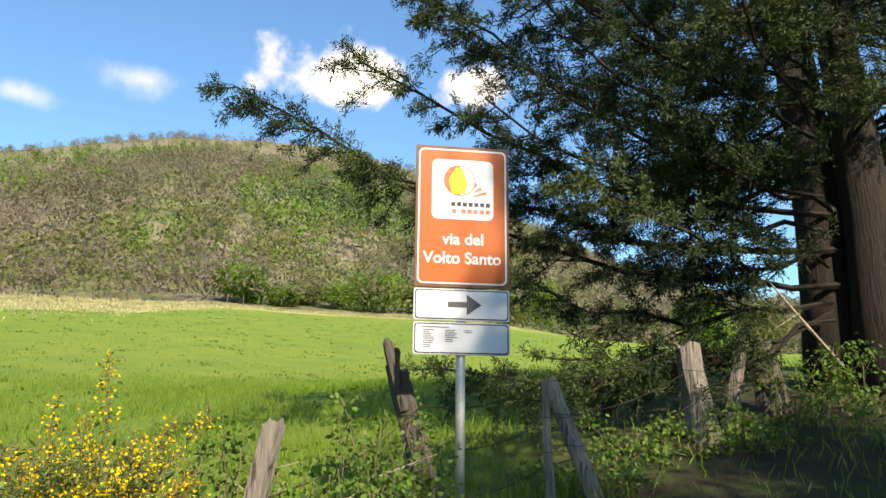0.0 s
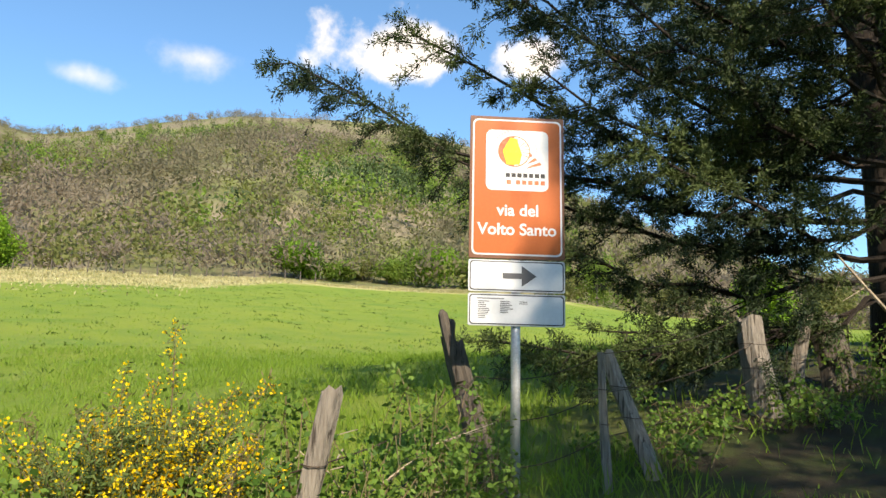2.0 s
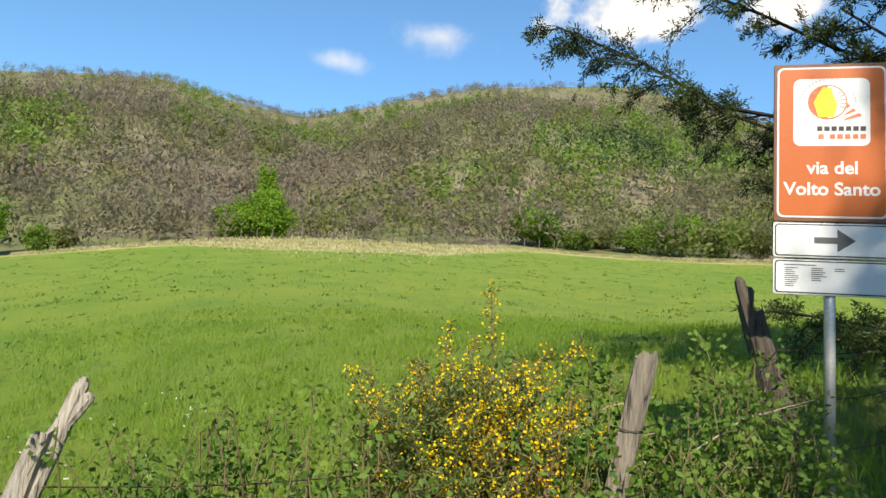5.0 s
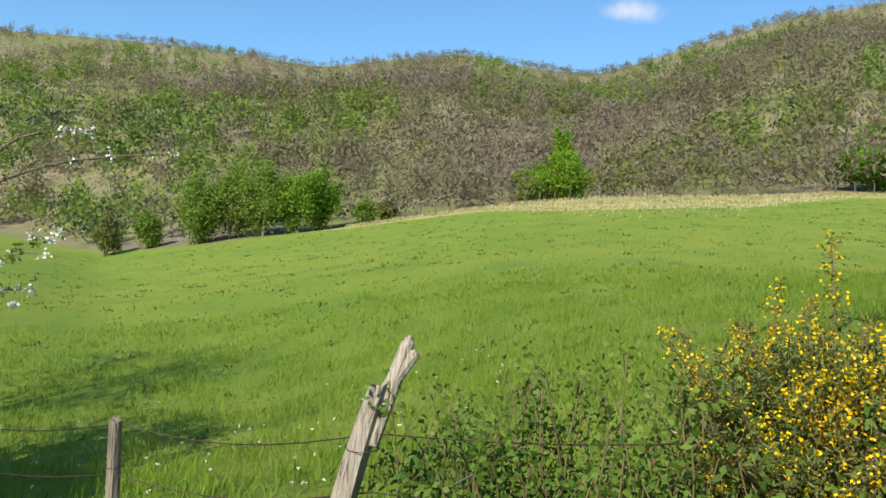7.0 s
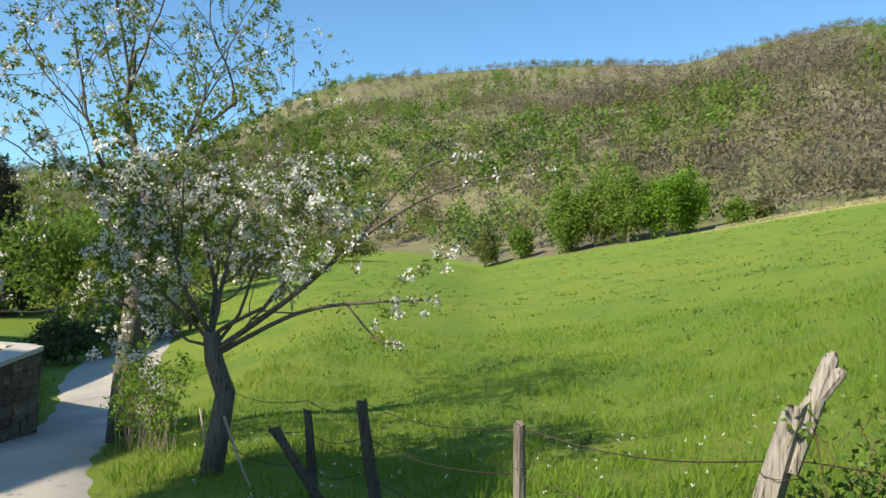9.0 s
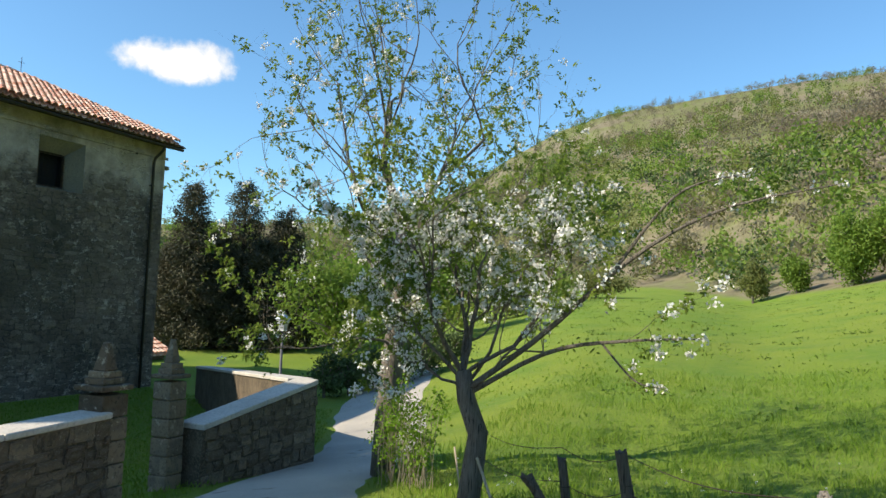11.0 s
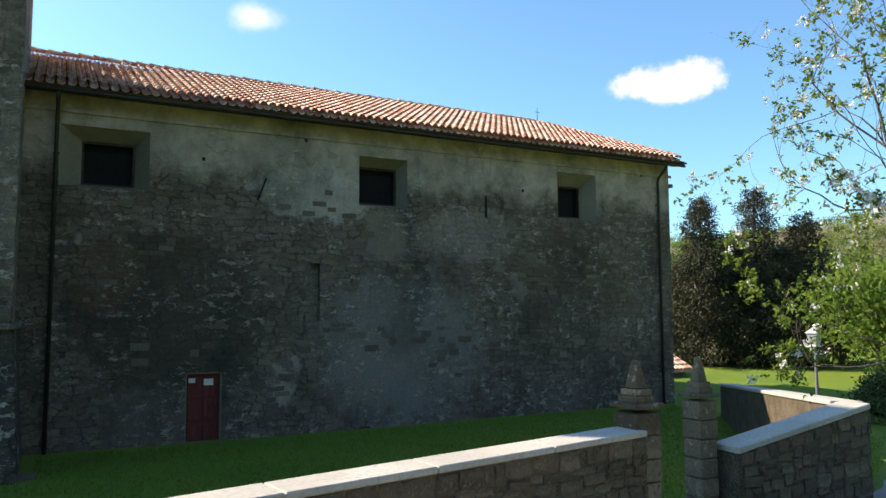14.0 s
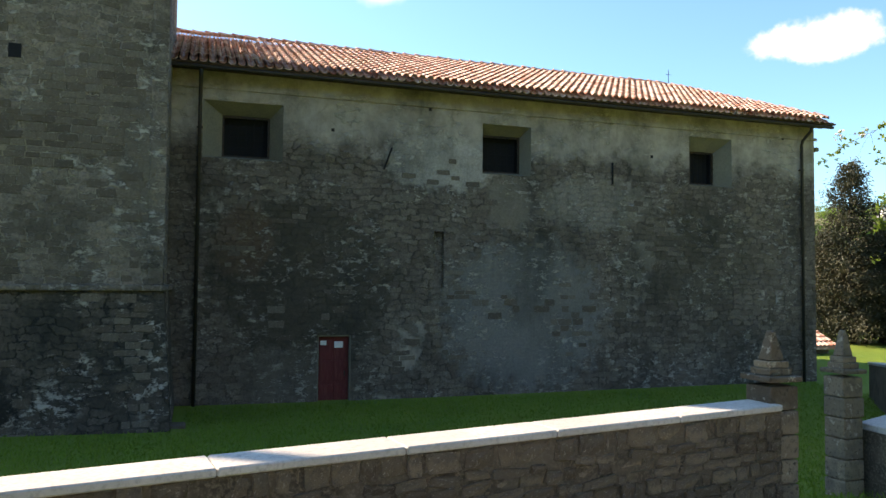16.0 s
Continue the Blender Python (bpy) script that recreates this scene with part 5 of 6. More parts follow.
def fruit_tree(label, trunk, trunk_r, limbs, n_leaf, n_blossom, leaf_len, stretch=0.66, seed=4):
    global rng
    rng = np.random.default_rng(seed)
    tree = thing("fruit_tree", label, "tree", "fruit trees beside the lane")
    v, f = tubes([(trunk, np.linspace(trunk_r * 1.25, trunk_r * 0.85, len(trunk)))], 10)
    pydata_part("trunk", v, f, "bark", tree, "grey lichen-covered trunk", True)
    runs, sites = [], []
    for start, d, ln, r, dep in limbs:
        grow(start, unit(np.array(d, float)), ln * stretch, r * 0.62, dep + 1, runs, sites)
    v, f = tubes(runs, 5)
    pydata_part("branchwork", v, f, "bark", tree)
    sites = np.array(sites)
    heads = sites[rng.integers(0, len(sites), n_leaf // 7)]
    pick = np.repeat(heads, 7, 0) + rng.normal(size=(len(heads) * 7, 3)) * 0.02
    np_part("foliage", blades(pick, rng.normal(size=pick.shape) + np.array([0, 0, 0.3]), rng.uniform(0.6, 1.25, len(pick)) * leaf_len, rng.uniform(0.38, 0.6, len(pick)) * leaf_len, 0.15), "pear_leaf", tree)
    if n_blossom:
        low = sites[sites[:, 2] < np.quantile(sites[:, 2], 0.8)]
        heads = low[rng.integers(0, len(low), n_blossom)]
        petals = np.repeat(heads, 16, 0) + rng.normal(size=(n_blossom * 16, 3)) * 0.027
        np_part("blossom", blades(petals, rng.normal(size=petals.shape), rng.uniform(0.028, 0.048, len(petals)), rng.uniform(0.026, 0.04, len(petals))), "blossom", tree, "clusters of white blossom")
    return tree


g1 = ground_at(-8.38, 17.54)
t1 = [np.array(p) for p in ((-8.37, 17.52, g1 - 0.1), (-8.40, 17.58, 1.9), (-8.42, 17.62, 2.3), (-8.36, 17.5, 2.65), (-8.34, 17.46, 2.95))]
limbs1 = [((-8.34, 17.46, 2.9), (0.2, 1.0, 1.15), 1.7, 0.042, 3), ((-8.34, 17.46, 2.9), (0.1, -1.0, 0.95), 1.6, 0.045, 3), ((-8.34, 17.46, 2.95), (0.05, 0.1, 1.0), 1.75, 0.05, 3), ((-8.34, 17.46, 2.9), (0.1, -0.4, 1.0), 1.7, 0.042, 3),
          ((-8.36, 17.5, 2.8), (0.2, 0.7, 1.2), 1.6, 0.035, 3), ((-8.34, 17.46, 2.85), (0.6, -0.6, 0.9), 1.3, 0.04, 3), ((-8.34, 17.46, 2.9), (-0.8, 0.3, 1.0), 1.5, 0.045, 3), ((-8.34, 17.46, 2.95), (-0.3, -0.4, 1.2), 1.7, 0.045, 3), ((-8.36, 17.5, 2.75), (0.3, 1.0, 0.25), 1.2, 0.03, 2), ((-8.36, 17.5, 2.75), (0.3, -1.0, 0.2), 1.1, 0.03, 2)]
pear = fruit_tree("blossoming fruit tree with a grey crooked trunk", t1, 0.105, limbs1, 13500, 820, 0.06, seed=9)
# its long low boughs towards the meadow
for pts, rr in (([(-8.36, 17.5, 2.75), (-8.3, 18.3, 3.35), (-8.3, 19.2, 4.15), (-8.3, 20.0, 4.6), (-8.28, 20.97, 4.80)], 0.035), ([(-8.36, 17.5, 2.7), (-8.3, 18.4, 3.2), (-8.28, 19.2, 3.35), (-8.27, 19.85, 3.4)], 0.03), ([(-8.3, 18.9, 3.32), (-8.27, 19.15, 3.05), (-8.25, 19.3, 2.95), (-8.24, 19.5, 2.93)], 0.012), ([(-8.3, 19.0, 4.0), (-8.3, 19.6, 4.75), (-8.3, 20.23, 4.92)], 0.018)):
    pts = along([np.array(p) for p in pts], 14)
    v, f = tubes([(list(pts), np.linspace(rr, 0.006, 14))], 6)
    bough = pydata_part("bough", v, f, "bark", pear, "long low bough with blossom at its tip")
    sites = pts[5:]
    pick = sites[rng.integers(0, len(sites), 90)] + rng.normal(size=(90, 3)) * 0.05
    np_part("foliage", blades(pick, rng.normal(size=(90, 3)), 0.05, 0.024), "pear_leaf", bough)
    tipn = 60
    pick = sites[-4:][rng.integers(0, 4, tipn)] + rng.normal(size=(tipn, 3)) * 0.022
    np_part("blossom", blades(pick, rng.normal(size=(tipn, 3)), 0.036, 0.03), "blossom", bough)
g2 = ground_at(-11.05, 15.14)
t2 = [np.array(p) for p in ((-11.02, 15.14, g2 - 0.1), (-11.03, 15.17, 1.9), (-11.06, 15.22, 2.87), (-11.1, 15.3, 3.9), (-11.1, 15.3, 4.7))]
limbs2 = [((-11.1, 15.3, 4.6), (0.4, -0.8, 1.3), 2.4, 0.065, 3), ((-11.1, 15.3, 4.6), (-0.3, 0.8, 1.3), 2.4, 0.065, 3), ((-11.1, 15.3, 4.7), (0.1, 0.0, 1.0), 2.5, 0.08, 3), ((-11.08, 15.26, 3.6), (0.5, -0.9, 1.0), 2.0, 0.05, 3),
          ((-11.08, 15.26, 3.8), (-0.4, 1.0, 0.9), 2.0, 0.05, 3), ((-11.06, 15.2, 3.0), (0.9, -0.5, 0.35), 1.4, 0.04, 3), ((-11.1, 15.3, 4.4), (0.9, 0.3, 0.8), 2.0, 0.06, 3), ((-11.1, 15.3, 4.2), (-0.9, -0.4, 0.8), 2.0, 0.06, 3), ((-11.05, 15.2, 2.8), (0.6, 0.7, 0.1), 1.1, 0.035, 2)]
fruit_tree("tall fruit tree with sparse young leaves", t2, 0.15, limbs2, 16000, 240, 0.064, 0.84, 11)
shrub("hedge_shrub", "leafy shrub round the foot of the tree", "bush", [(-10.5, 15.55, 0.35, 1.3), (-10.2, 15.9, 0.4, 1.2), (-9.9, 16.3, 0.35, 1.0)], "lime", 0.06, 0.035, 2600, "twig", 26)
for pts, r_ in (([(-8.2, 17.7, 2.1), (-7.9, 18.05, 1.6), (-7.7, 18.25, 1.45)], [0.016, 0.015, 0.012]), ([(-9.3, 17.0, 1.95), (-8.6, 17.35, 1.75), (-8.4, 17.45, 1.7)], [0.012, 0.01, 0.008])):
    v, f = tubes([(pts, r_)], 5)
    tagged(pydata_part("leaning_stick", v, f, "twig"), "pale stick leaning on the fruit tree", "stick", "sticks by the tree")

# ---- the big conifer ----


def needle_limb(p0, tip, r0, runs, quads, twig_gap=0.15, twig_len=0.8, tuft=0.055, dense=27, sprigs=11):
    p0, tip = np.array(p0, float), np.array(tip, float)
    span = np.linalg.norm(tip - p0)
    n = 9
    sag = -0.05 * span
    pts = [p0 + (tip - p0) * s + np.array([0, 0, sag * math.sin(math.pi * s) * 1.6]) + rng.normal(size=3) * 0.05 * (0 < s < 1) for s in np.linspace(0, 1, n)]
    runs.append((pts, np.linspace(r0 * 0.65, 0.01, n)))
    d = unit(tip - p0)
    side = unit(np.cross(d, [0, 0, 1.0]))
    m = int(span / twig_gap)
    for k in range(m):
        s = 0.18 + 0.82 * (k + rng.random()) / m
        i = min(int(s * (n - 1)), n - 2)
        at = pts[i] + (pts[i + 1] - pts[i]) * (s * (n - 1) - i)
        for sg in (-1, 1):
            if rng.random() < 0.2:
                continue
            td = unit(d * rng.uniform(0.3, 0.9) + side * sg * rng.uniform(0.3, 1.0) + np.array([0, 0, rng.uniform(-0.5, 0.35)]))
            ln = twig_len * (1.12 - 0.75 * s) * rng.uniform(0.5, 1.3) + 0.12
            e = at + td * ln + np.array([0, 0, -0.12 * ln])
            runs.append(([at, (at + e) / 2 + rng.normal(size=3) * 0.02, e], [0.009, 0.006, 0.003]))
            # short sprigs off the twig, each a tight brush of needles
            m_s = int(sprigs * (0.5 + ln))
            u = np.append(rng.uniform(0.2, 1.0, m_s - 1), 1.0)[:, None]
            base = at + (e - at) * u
            sd = unit(td + rng.normal(size=(m_s, 3)) * 0.75 + np.array([0, 0, 0.1]))
            sl = rng.uniform(1.6, 3.2, (m_s, 1)) * tuft
            w_ = rng.uniform(0, 1, (m_s, dense, 1))
            c = (base[:, None] + sd[:, None] * sl[:, None] * w_ + rng.normal(size=(m_s, dense, 3)) * tuft * 0.34).reshape(-1, 3)
            ax_ = (sd[:, None] + rng.normal(size=(m_s, dense, 3)) * 0.65).reshape(-1, 3)
            quads.append(blades(c, ax_, rng.uniform(0.6, 1.3, len(c)) * tuft, tuft * 0.22, 0.1))


conifer = thing("conifer", "huge dark spreading conifer with several trunks", "tree")
CT = [((1.3, 29.7), 0.24), ((0.86, 30.0), 0.26), ((2.1, 30.2), 0.24)]
for (x, y), r in CT:
    g = ground_at(x, y)
    pts = [np.array([x + 0.05 * math.sin(z_), y + 0.05 * math.cos(1.3 * z_), g - 0.2 + z_]) for z_ in np.linspace(0, 11.5, 12)]
    v, f = tubes([(pts, np.linspace(r * 1.25, 0.06, 12))], 10)
    pydata_part("trunk", v, f, "bark_dark", conifer, "dark ridged trunk", True)
runs, quads = [], []
BOUGHS = [((1.0, 29.7, 5.6), (-4.56, 26.17, 6.88), 0.06), ((1.0, 29.7, 6.0), (-3.55, 26.85, 7.3), 0.06), ((1.0, 29.7, 5.2), (-3.4, 27.0, 6.1), 0.06), ((0.9, 29.6, 5.0), (-2.9, 27.1, 5.3), 0.05), ((0.9, 29.6, 4.9), (-2.6, 27.0, 4.15), 0.04), ((0.9, 29.6, 4.8), (-1.6, 27.4, 4.25), 0.04),
          ((0.9, 29.6, 6.6), (-3.2, 27.2, 8.3), 0.06), ((0.9, 29.6, 7.2), (-2.6, 26.4, 9.0), 0.06), ((1.0, 29.5, 6.0), (-1.5, 26.0, 7.2), 0.05), ((1.0, 29.5, 6.8), (-0.4, 25.2, 8.0), 0.05), ((1.1, 29.5, 7.5), (0.6, 25.4, 8.8), 0.05), ((1.3, 29.6, 6.9), (2.0, 25.9, 7.6), 0.05),
          ((0.9, 29.6, 6.2), (-2.6, 26.6, 7.6), 0.05), ((0.9, 29.6, 6.9), (-1.8, 25.9, 8.4), 0.05), ((0.9, 29.6, 5.8), (-2.2, 26.9, 6.7), 0.05), ((0.9, 29.6, 5.4), (-1.3, 26.7, 5.8), 0.045), ((0.9, 29.6, 7.6), (-3.0, 26.9, 9.2), 0.05)]
for a, b, r in BOUGHS:
    needle_limb(a, b, r, runs, quads)
for k in range(72):
    a = rng.uniform(0, 6.283)
    z = rng.uniform(7.1, 13.5)
    ln = rng.uniform(2.6, 4.6) * (1.0 if z < 9 else 1.0 - (z - 9) / 8)
    x0, y0 = CT[k % 3][0]
    tip = (x0 + math.cos(a) * ln, y0 + math.sin(a) * ln, z + rng.uniform(-0.2, 1.0))
    needle_limb((x0, y0, z - 0.3), tip, 0.045, runs, quads, 0.24, 0.95, 0.078, 16, 9)
v, f = tubes(runs, 4)
pydata_part("branchwork", v, f, "bark_dark", conifer)
np_part("needle_foliage", np.concatenate(quads), "conifer", conifer, "dense dark green needle sprays")
v, f = tubes([([(0.16, 28.68, 5.21), (0.36, 28.66, 4.9), (0.56, 28.65, 4.6), (0.9, 29.4, 4.3)], [0.006, 0.012, 0.018, 0.022]), ([(0.3, 28.66, 4.98), (0.2, 28.66, 4.72)], [0.006, 0.003]), ([(0.45, 28.66, 4.75), (0.25, 28.6, 4.62)], [0.007, 0.003])], 5)
pydata_part("dead_branch", v, f, "twig", conifer, "bare pale dead branch")


def spruce(az, dist_, top_el, half, label="dark brownish spruce beyond the churchyard", group="spruces beyond the churchyard"):
    x, y = HUB[0] - math.sin(radians(az)) * dist_, HUB[1] + math.cos(radians(az)) * dist_
    g = ground_at(x, y)
    top = 3.6 + dist_ * math.tan(radians(top_el))
    tree = thing("spruce_tree", label, "tree", group)
    v, f = tubes([([(x, y, g - 0.2), (x, y, (g + top) / 2), (x, y, top)], [0.22, 0.14, 0.03])], 8)
    pydata_part("trunk", v, f, "bark_dark", tree)
    q = []
    rr = []
    for k in range(75):
        s = (k + 0.5) / 75
        z = g + 0.5 + (top - g - 0.5) * s
        a = k * 2.4
        ln = half * (1 - s) ** 0.62 * rng.uniform(0.6, 1.15) + 0.25
        tip = np.array([x + math.cos(a) * ln, y + math.sin(a) * ln, z - 0.1 * ln + rng.uniform(-0.2, 0.3)])
        rr.append(([(x, y, z), tip], [0.03, 0.01]))
        cnt = int(130 + 150 * ln)
        u = rng.uniform(0.1, 1, cnt)[:, None] ** 0.7
        c = np.array([x, y, z]) + (tip - np.array([x, y, z])) * u + rng.normal(size=(cnt, 3)) * (0.12 + 0.075 * ln)
        q.append(blades(c, rng.normal(size=(cnt, 3)) + np.array([math.cos(a), math.sin(a), -0.4]), rng.uniform(0.09, 0.22, cnt), 0.06, 0.1))
    v, f = tubes(rr, 4)
    pydata_part("branchwork", v, f, "bark_dark", tree)
    np_part("needle_foliage", np.concatenate(q), "spruce", tree)


# a tree of the same kind on the sunny side of the lane shades the sign and the verge
def shade_tree(x, y, top, half):
    dx, dy = x - HUB[0], y - HUB[1]
    d_ = math.hypot(dx, dy)
    spruce(math.degrees(math.atan2(-dx, dy)), d_, math.degrees(math.atan2(top - 3.6, d_)), half, "tall dark conifer beside the lane", "conifers by the lane")


shade_tree(7.25, 16.6, 14.25, 2.5)
shade_tree(7.4, 20.3, 11.6, 2.8)
# an unseen tall high-crowned pine added beside the tower shades lane and near meadow
pine = thing("shadow_caster_tree", "unseen pine standing in for the structure that shadows the meadow", "tree")
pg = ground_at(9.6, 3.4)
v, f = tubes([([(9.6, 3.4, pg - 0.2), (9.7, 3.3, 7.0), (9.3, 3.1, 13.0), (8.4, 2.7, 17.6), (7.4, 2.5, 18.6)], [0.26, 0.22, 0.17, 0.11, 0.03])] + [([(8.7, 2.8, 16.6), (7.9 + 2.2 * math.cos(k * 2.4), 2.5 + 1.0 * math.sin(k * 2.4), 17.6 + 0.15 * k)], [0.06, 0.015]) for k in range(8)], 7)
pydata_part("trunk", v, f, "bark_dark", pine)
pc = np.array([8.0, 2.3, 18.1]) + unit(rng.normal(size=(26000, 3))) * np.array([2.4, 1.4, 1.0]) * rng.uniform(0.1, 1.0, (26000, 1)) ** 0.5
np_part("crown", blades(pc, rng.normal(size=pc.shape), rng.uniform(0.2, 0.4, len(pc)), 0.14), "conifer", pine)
for az, el, half in ((132.3, 8.1, 2.3), (128.7, 8.4, 2.5), (125.6, 6.4, 2.8), (130.4, 4.6, 2.6), (127.1, 4.4, 2.8), (133.6, 3.6, 2.4)):
    spruce(az, 45.0 + (az % 3), el, half)


def crown_quads(centre, rad, n, size, lumps=26, upright=0.3):
    """Leaves in uneven lumps over an egg-shaped crown."""
    c = np.array(centre)
    d = unit(rng.normal(size=(lumps, 3)))
    hubs = c + d * np.array(rad) * rng.uniform(0.35, 0.95, (lumps, 1))
    pick = hubs[rng.integers(0, lumps, n)] + rng.normal(size=(n, 3)) * np.array(rad) * 0.2
    return blades(pick, rng.normal(size=(n, 3)) + np.array([0, 0, upright]), rng.uniform(0.6, 1.3, n) * size, rng.uniform(0.45, 0.7, n) * size)


def field_tree(az, dist_, foot_el, top_el, half_deg, material, n, size, label, name="tree", group=""):
    x, y = HUB[0] - math.sin(radians(az)) * dist_, HUB[1] + math.cos(radians(az)) * dist_
    g = ground_at(x, y)
    top = 3.63 + dist_ * math.tan(radians(top_el))
    half = dist_ * math.tan(radians(half_deg))
    h = max(top - g, 1.5)
    tree = thing(name, label, "tree" if name == "tree" else "bush", group)
    rr = [([(x, y, g - 0.2), (x + 0.05, y, g + h * 0.35), (x, y, g + h * 0.8)], [0.05 * h ** 0.7, 0.035 * h ** 0.7, 0.02])]
    for k in range(9):
        a = k * 2.4
        z0 = g + h * rng.uniform(0.15, 0.5)
        rr.append(([(x, y, z0), (x + math.cos(a) * half * 0.45, y + math.sin(a) * half * 0.45, z0 + h * 0.2), (x + math.cos(a) * half * 0.75, y + math.sin(a) * half * 0.75, z0 + h * rng.uniform(0.25, 0.42))], [0.05, 0.035, 0.015]))
    v, f = tubes(rr, 5)
    pydata_part("trunk", v, f, "bark", tree)
    np_part("crown", crown_quads((x, y, g + h * 0.52), (half, half, h * 0.47), n, size), material, tree)


for az, d_, top, hw in ((84.8, 86, 7.3, 1.6), (82.6, 87, 8.8, 1.9), (80.2, 84, 9.0, 1.9), (77.8, 84, 8.4, 1.9), (76.0, 85, 8.6, 1.4)):
    field_tree(az, d_, 2, top, hw, "lime" if az < 79 else "spring", 9000, 0.33, "fresh green broadleaf tree at the meadow edge", group="green trees at the meadow edge")
for az, d_, top, hw in ((59.3, 88, 10.3, 1.7), (57.2, 88, 11.0, 1.8), (57.8, 90, 12.8, 0.9)):
    field_tree(az, d_, 7, top, hw, "lime", 8000, 0.33, "bright green broadleaf tree above the field edge", group="green trees at the meadow edge")
field_tree(36.4, 96, 8, 11.7, 2.1, "lime", 11000, 0.33, "rounded bright green tree above the field edge", group="green trees at the meadow edge")
for az, d_, top, hw, m in ((91.0, 92, 3.8, 1.0, "bud"), (88.2, 92, 4.4, 0.9, "spring"), (72.6, 84, 6.6, 0.9, "spring"), (71.0, 86, 6.7, 0.6, "bud"), (33.2, 97, 10.2, 1.4, "spring"), (31.4, 100, 10.6, 1.5, "bud"), (29.5, 98, 10.6, 1.5, "spring"), (27.4, 98, 11.2, 1.6, "spring"), (25.2, 98, 11.4, 1.6, "lime"), (23.0, 100, 11.2, 1.6, "spring"), (20.5, 100, 10.6, 1.5, "bud"), (13.2, 100, 11.0, 1.6, "spring"), (1.2, 60, 9.6, 1.9, "lime"), (7.0, 100, 9.0, 1.8, "bud"), (15.8, 100, 9.6, 1.6, "bud"), (-3.0, 95, 8.6, 1.8, "bud"), (-7.5, 95, 8.2, 2.0, "spring")):
    field_tree(az, d_, 2, top, hw, m, 4200, 0.32, {"bud": "budding olive-green tree", "spring": "young green tree", "lime": "lime green tree"}[m] + " at the meadow edge", group="trees at the meadow edge")
for az, d_, top, hw, m in ((121.5, 40, 3.2, 4.0, "spring"), (117.5, 44, 4.6, 4.2, "lime"), (113.5, 50, 5.2, 4.0, "spring"), (123.8, 50, 3.0, 3.0, "bud"), (109.5, 60, 4.6, 3.6, "bud"), (106.0, 70, 4.0, 3.2, "spring"), (135.0, 60, 3.2, 3.0, "lime"), (102.0, 80, 3.0, 2.4, "bud")):
    field_tree(az, d_, -2, top, hw, m, 6500, 0.26, "yellow-green spring tree beyond the lane", group="trees beyond the lane")
for az, d_, in ((122.0, 27), (120.2, 27.5), (118.4, 28), (116.6, 28.5), (114.8, 29.5), (112.8, 31)):
    field_tree(az, d_, -6, -4.9, 1.6, "evergreen", 2600, 0.12, "dark green hedge shrub beside the lane", "hedge_bush", "hedge beside the lane")

# far fence on the field edge
far_fence = thing("field_fence", "distant wooden post fence along the field edge", "fence")
post_mesh = None
for k, az in enumerate(np.arange(35.0, 70.0, 1.15)):
    r_ = np.interp(az, EDGE_AZ, EDGE_R) - 0.5
    x, y = HUB[0] - math.sin(radians(az)) * r_, HUB[1] + math.cos(radians(az)) * r_
    if post_mesh is None:
        v, f = tubes([([(0, 0, -0.3), (0, 0, 1.25)], [0.07, 0.055])], 6)
        post_mesh = bpy.data.meshes.new("post")
        post_mesh.from_pydata([tuple(p) for p in v], [], f)
        post_mesh.materials.append(M["post_dark"])
    ob = new("post", post_mesh)
    ob.parent = far_fence
    ob.location = (x, y, ground_at(x, y))

# ---- woods on the hills ----


def woods(name, label, material, pts, n_each, size, rad, hgt, upright, slim):
    out = []
    for x, y, s in pts:
        g = ground_at(x, y)
        c = (x, y, g + hgt * s * 0.55)
        n = int(n_each)
        lumps = 16
        d = unit(rng.normal(size=(lumps, 3)))
        hubs = np.array(c) + d * np.array((rad * s, rad * s, hgt * s * 0.45)) * rng.uniform(0.3, 0.95, (lumps, 1))
        pick = hubs[rng.integers(0, lumps, n)] + rng.normal(size=(n, 3)) * rad * s * 0.24
        out.append(blades(pick, rng.normal(size=(n, 3)) + np.array([0, 0, upright]), rng.uniform(0.6, 1.3, n) * size * s, size * slim * s))
    ob = np_part(name, np.concatenate(out), material)
    tagged(ob, label, "woodland", kind="stuff")


kinds = {"bare": [], "bud": [], "spring": [], "evergreen": []}
tries = 0
while sum(len(v) for v in kinds.values()) < 9800 and tries < 90000:
    tries += 1
    az = rng.uniform(-25, 150)
    lo_r = np.interp(az, EDGE_AZ, EDGE_R) + 7
    r_ = lo_r + (CREST + 2 - lo_r) * rng.random() ** 0.95
    x, y = HUB[0] - math.sin(radians(az)) * r_, HUB[1] + math.cos(radians(az)) * r_
    tone_ = noise.noise(Vector((x * 0.018, y * 0.018, 0.3))) + 0.5 * noise.noise(Vector((x * 0.06, y * 0.06, 4.0))) + rng.normal() * 0.18
    top_bare = 0.22 * smooth(0.55, 0.95, (r_ - lo_r) / (CREST - lo_r)) * (az < 70)
    green = 0.22 * smooth(80, 100, az)
    v_ = tone_ - top_bare + green
    kind_ = "bare" if v_ < 0.0 else ("bud" if v_ < 0.27 else ("spring" if v_ < 0.52 else "evergreen"))
    kinds[kind_].append((x, y, rng.uniform(0.6, 1.15) * (0.85 if r_ < lo_r + 40 else 1.05 - 0.42 * smooth(0.35, 0.97, (r_ - lo_r) / (CREST - lo_r)))))
woods("bare_woods", "grey-brown leafless woodland on the hillside", "bare", kinds["bare"], 76, 1.05, 3.2, 7.5, 0.8, 0.36)
woods("budding_woods", "olive budding woodland on the hillside", "bud", kinds["bud"], 76, 0.95, 3.0, 7.0, 0.5, 0.5)
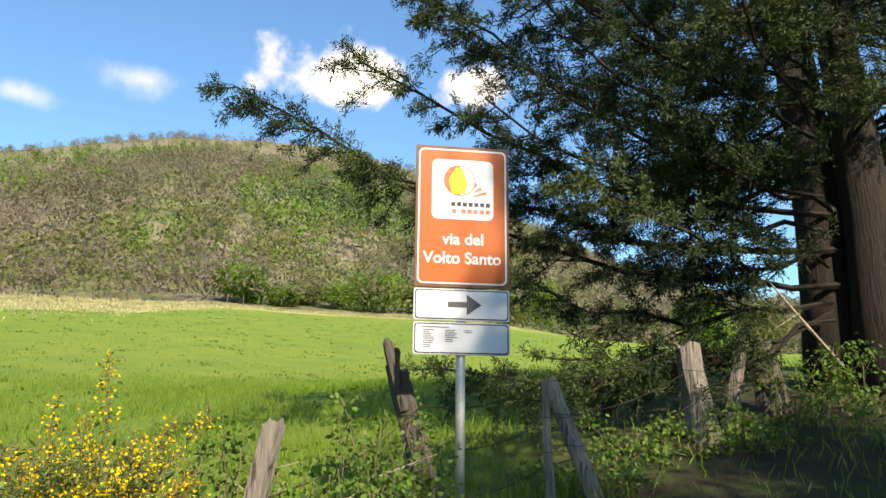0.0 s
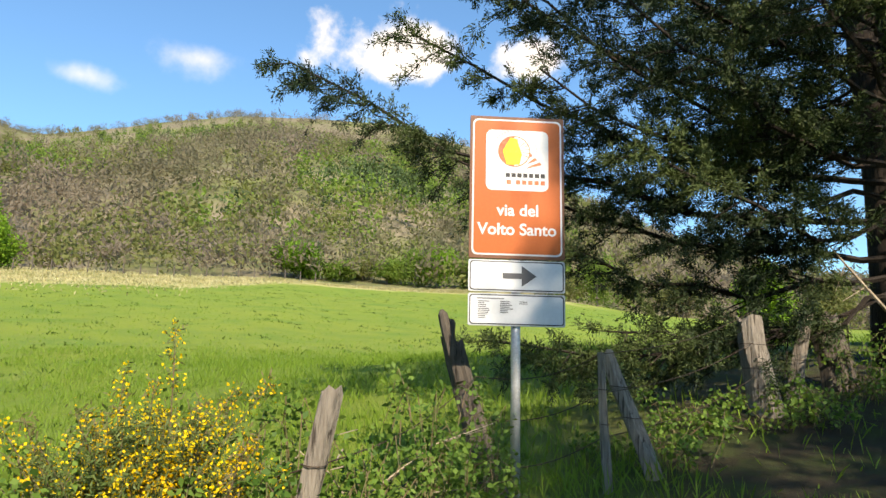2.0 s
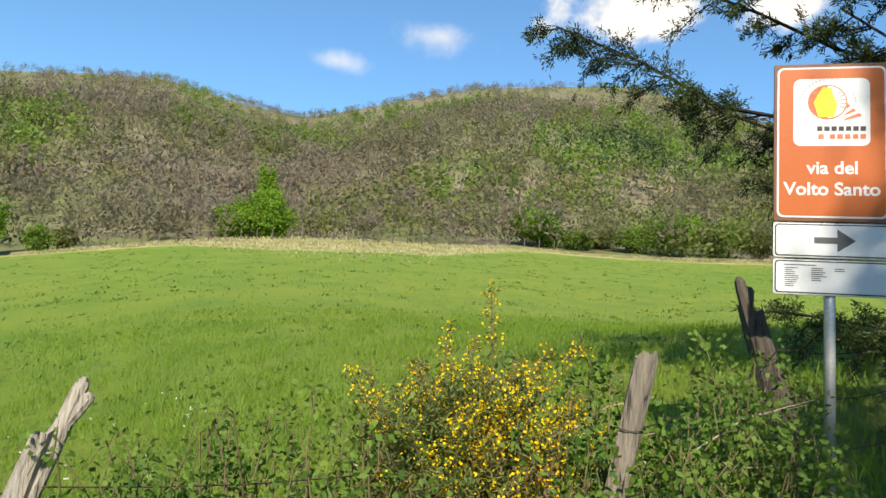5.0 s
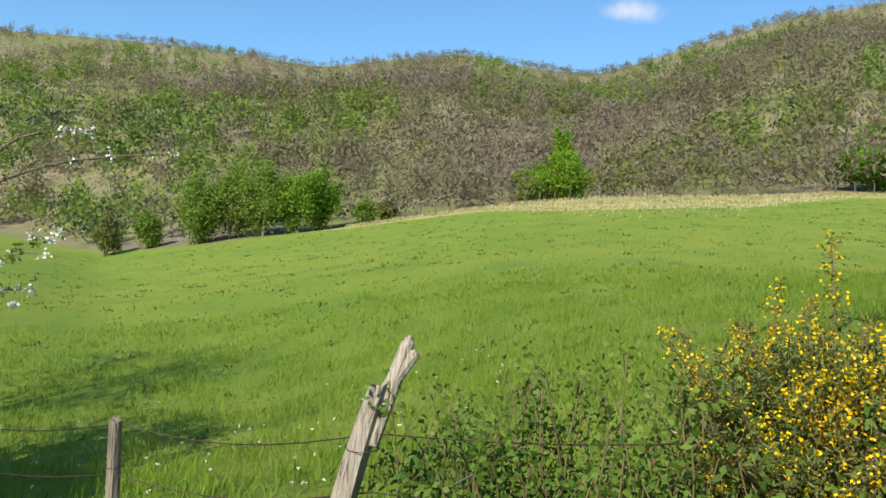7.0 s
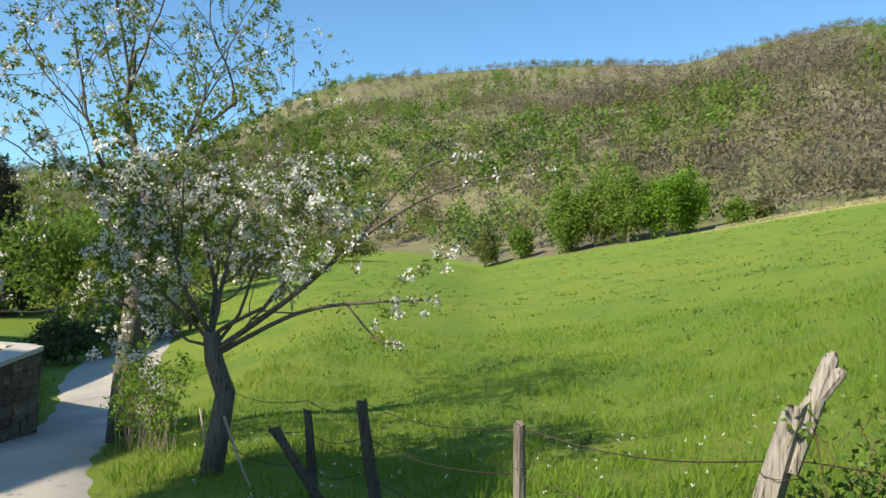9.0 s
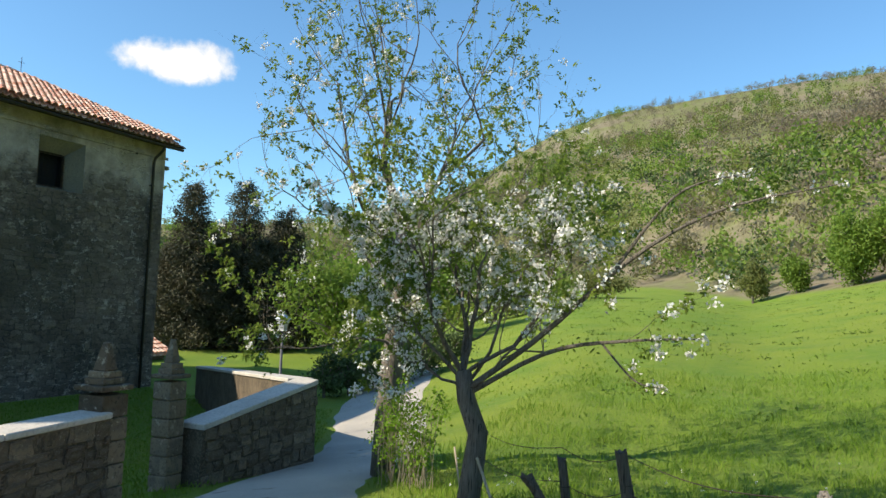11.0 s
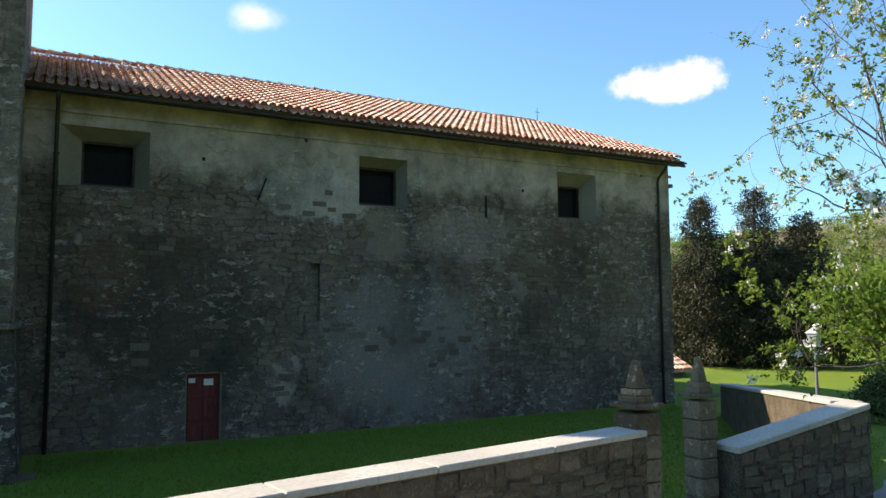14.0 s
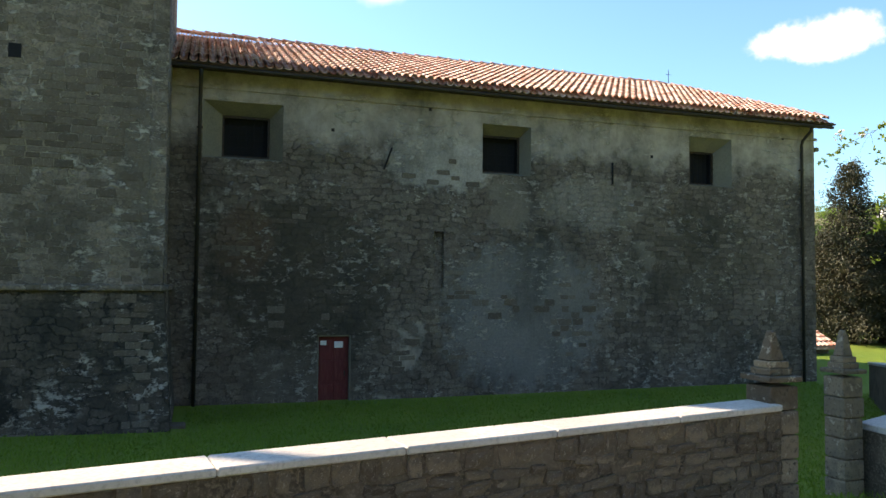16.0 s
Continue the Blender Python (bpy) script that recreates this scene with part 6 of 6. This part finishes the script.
woods("spring_woods", "fresh green woodland on the hillside", "spring", kinds["spring"], 76, 0.95, 2.9, 7.0, 0.3, 0.6)
woods("evergreen_woods", "dark evergreen scrub on the hillside", "evergreen", kinds["evergreen"], 76, 0.85, 2.8, 6.5, 0.3, 0.6)

# ---- grass ----
# straw-coloured strip along the upper field edge
n = 42000
az = rng.uniform(18, 74, n)
r_ = np.interp(az, EDGE_AZ, EDGE_R) + 1.0 - np.abs(rng.normal(size=n)) * (1.2 + 9.0 * smooth(34, 46, az) * (1 - smooth(55, 66, az)))
gx_, gy_ = HUB[0] - np.sin(np.radians(az)) * r_, HUB[1] + np.cos(np.radians(az)) * r_
at = np.stack([gx_, gy_, land(gx_, gy_)], 1)
tagged(np_part("straw_grass", blades(at, rng.normal(size=(n, 3)) * 0.7 + np.array([0, 0, 1.0]), rng.uniform(0.15, 0.45, n), 0.08, 0.2), "dry_grass"), "dry straw grass along the field edge", "grass", kind="stuff")
# weeds scattered over the meadow
n = 1500
r_ = 9 + 70 * rng.random(n) ** 0.8
az = rng.uniform(0, 104, n)
cx, cy = HUB[0] - np.sin(np.radians(az)) * r_, HUB[1] + np.cos(np.radians(az)) * r_
ok = ~on_lane(cx, cy, 1.0)
cx, cy = np.repeat(cx[ok], 9), np.repeat(cy[ok], 9)
cx, cy = cx + rng.normal(size=len(cx)) * 0.12, cy + rng.normal(size=len(cx)) * 0.12
at = np.stack([cx, cy, land(cx, cy) - 0.02], 1)
tagged(np_part("meadow_weeds", blades(at, rng.normal(size=at.shape) * 0.8 + np.array([0, 0, 1.0]), rng.uniform(0.08, 0.2, len(at)), 0.05, 0.25), "tuft"), "dark weeds scattered in the meadow", "plants", kind="stuff")
# long grass near the lane and fence, thinning out into the meadow
n = 150000
r_ = 1.2 + 21 * rng.random(n) ** 0.75
az = rng.uniform(-40, 125, n)
gx_, gy_ = HUB[0] - np.sin(np.radians(az)) * r_, HUB[1] + np.cos(np.radians(az)) * r_
clump = np.array([noise.noise(Vector((x * 0.9, y * 0.9, 2.0))) for x, y in zip(gx_, gy_)])
shade = (np.hypot(gx_ - 1.0, gy_ - 29.0) < 3.4)
keep = ~on_lane(gx_, gy_, 0.05) & (rng.random(n) < 0.75 + clump) & ~(shade & (rng.random(n) < 0.8)) & (gy_ > 14.8)
gx_, gy_, clump = gx_[keep], gy_[keep], clump[keep]
at = np.stack([gx_, gy_, land(gx_, gy_) - 0.02], 1)
ln = rng.uniform(0.08, 0.2, len(at)) * (1.2 + 0.9 * clump)
tagged(np_part("long_grass", blades(at, rng.normal(size=at.shape) * 0.35 + np.array([0, 0, 1.0]), ln, 0.012, 0.12), "grass"), "long fresh grass beside the lane and fence", "grass", kind="stuff")
# coarser grass further out in the meadow
n = 40000
r_ = 18 + 50 * rng.random(n)
az = rng.uniform(5, 112, n)
gx_, gy_ = HUB[0] - np.sin(np.radians(az)) * r_, HUB[1] + np.cos(np.radians(az)) * r_
keep = ~on_lane(gx_, gy_, 0.3) & (rng.random(n) < 0.55 + np.array([noise.noise(Vector((p_ * 0.35, q_ * 0.35, 6.0))) for p_, q_ in zip(gx_, gy_)]))
at = np.stack([gx_[keep], gy_[keep], land(gx_[keep], gy_[keep]) - 0.03], 1)
tagged(np_part("meadow_grass", blades(at, rng.normal(size=at.shape) * 0.5 + np.array([0, 0, 1.0]), rng.uniform(0.06, 0.15, len(at)), rng.uniform(0.03, 0.06, len(at)), 0.2), "grass"), "meadow grass on the slope", "grass", kind="stuff")
# churchyard lawn
n = 60000
gx_, gy_ = rng.uniform(-21, 4, n), rng.uniform(0.4, 13.4, n)
keep = ~on_lane(gx_, gy_, 0.1) & ~((gx_ > -1.2) & (gy_ < 3.3)) & (gy_ < 13.3)
at = np.stack([gx_[keep], gy_[keep], land(gx_[keep], gy_[keep]) - 0.01], 1)
tagged(np_part("lawn_grass", blades(at, rng.normal(size=at.shape) * 0.5 + np.array([0, 0, 1.0]), rng.uniform(0.08, 0.18, len(at)), 0.018, 0.2), "grass"), "short churchyard lawn", "grass", kind="stuff")
# small meadow flowers
n = 130
r_ = 3 + 9 * rng.random(n)
az = rng.uniform(60, 112, n)
gx_, gy_ = HUB[0] - np.sin(np.radians(az)) * r_, HUB[1] + np.cos(np.radians(az)) * r_
ok = ~on_lane(gx_, gy_, 0.2)
c = np.stack([gx_[ok], gy_[ok], land(gx_[ok], gy_[ok]) + rng.uniform(0.1, 0.28, ok.sum())], 1)
c = np.repeat(c, 6, 0) + rng.normal(size=(len(c) * 6, 3)) * 0.007
tagged(np_part("meadow_flowers", blades(c, rng.normal(size=c.shape) + np.array([0, 0, 0.6]), 0.02, 0.015), "blossom"), "small white seed heads in the grass", "bloom", kind="stuff")
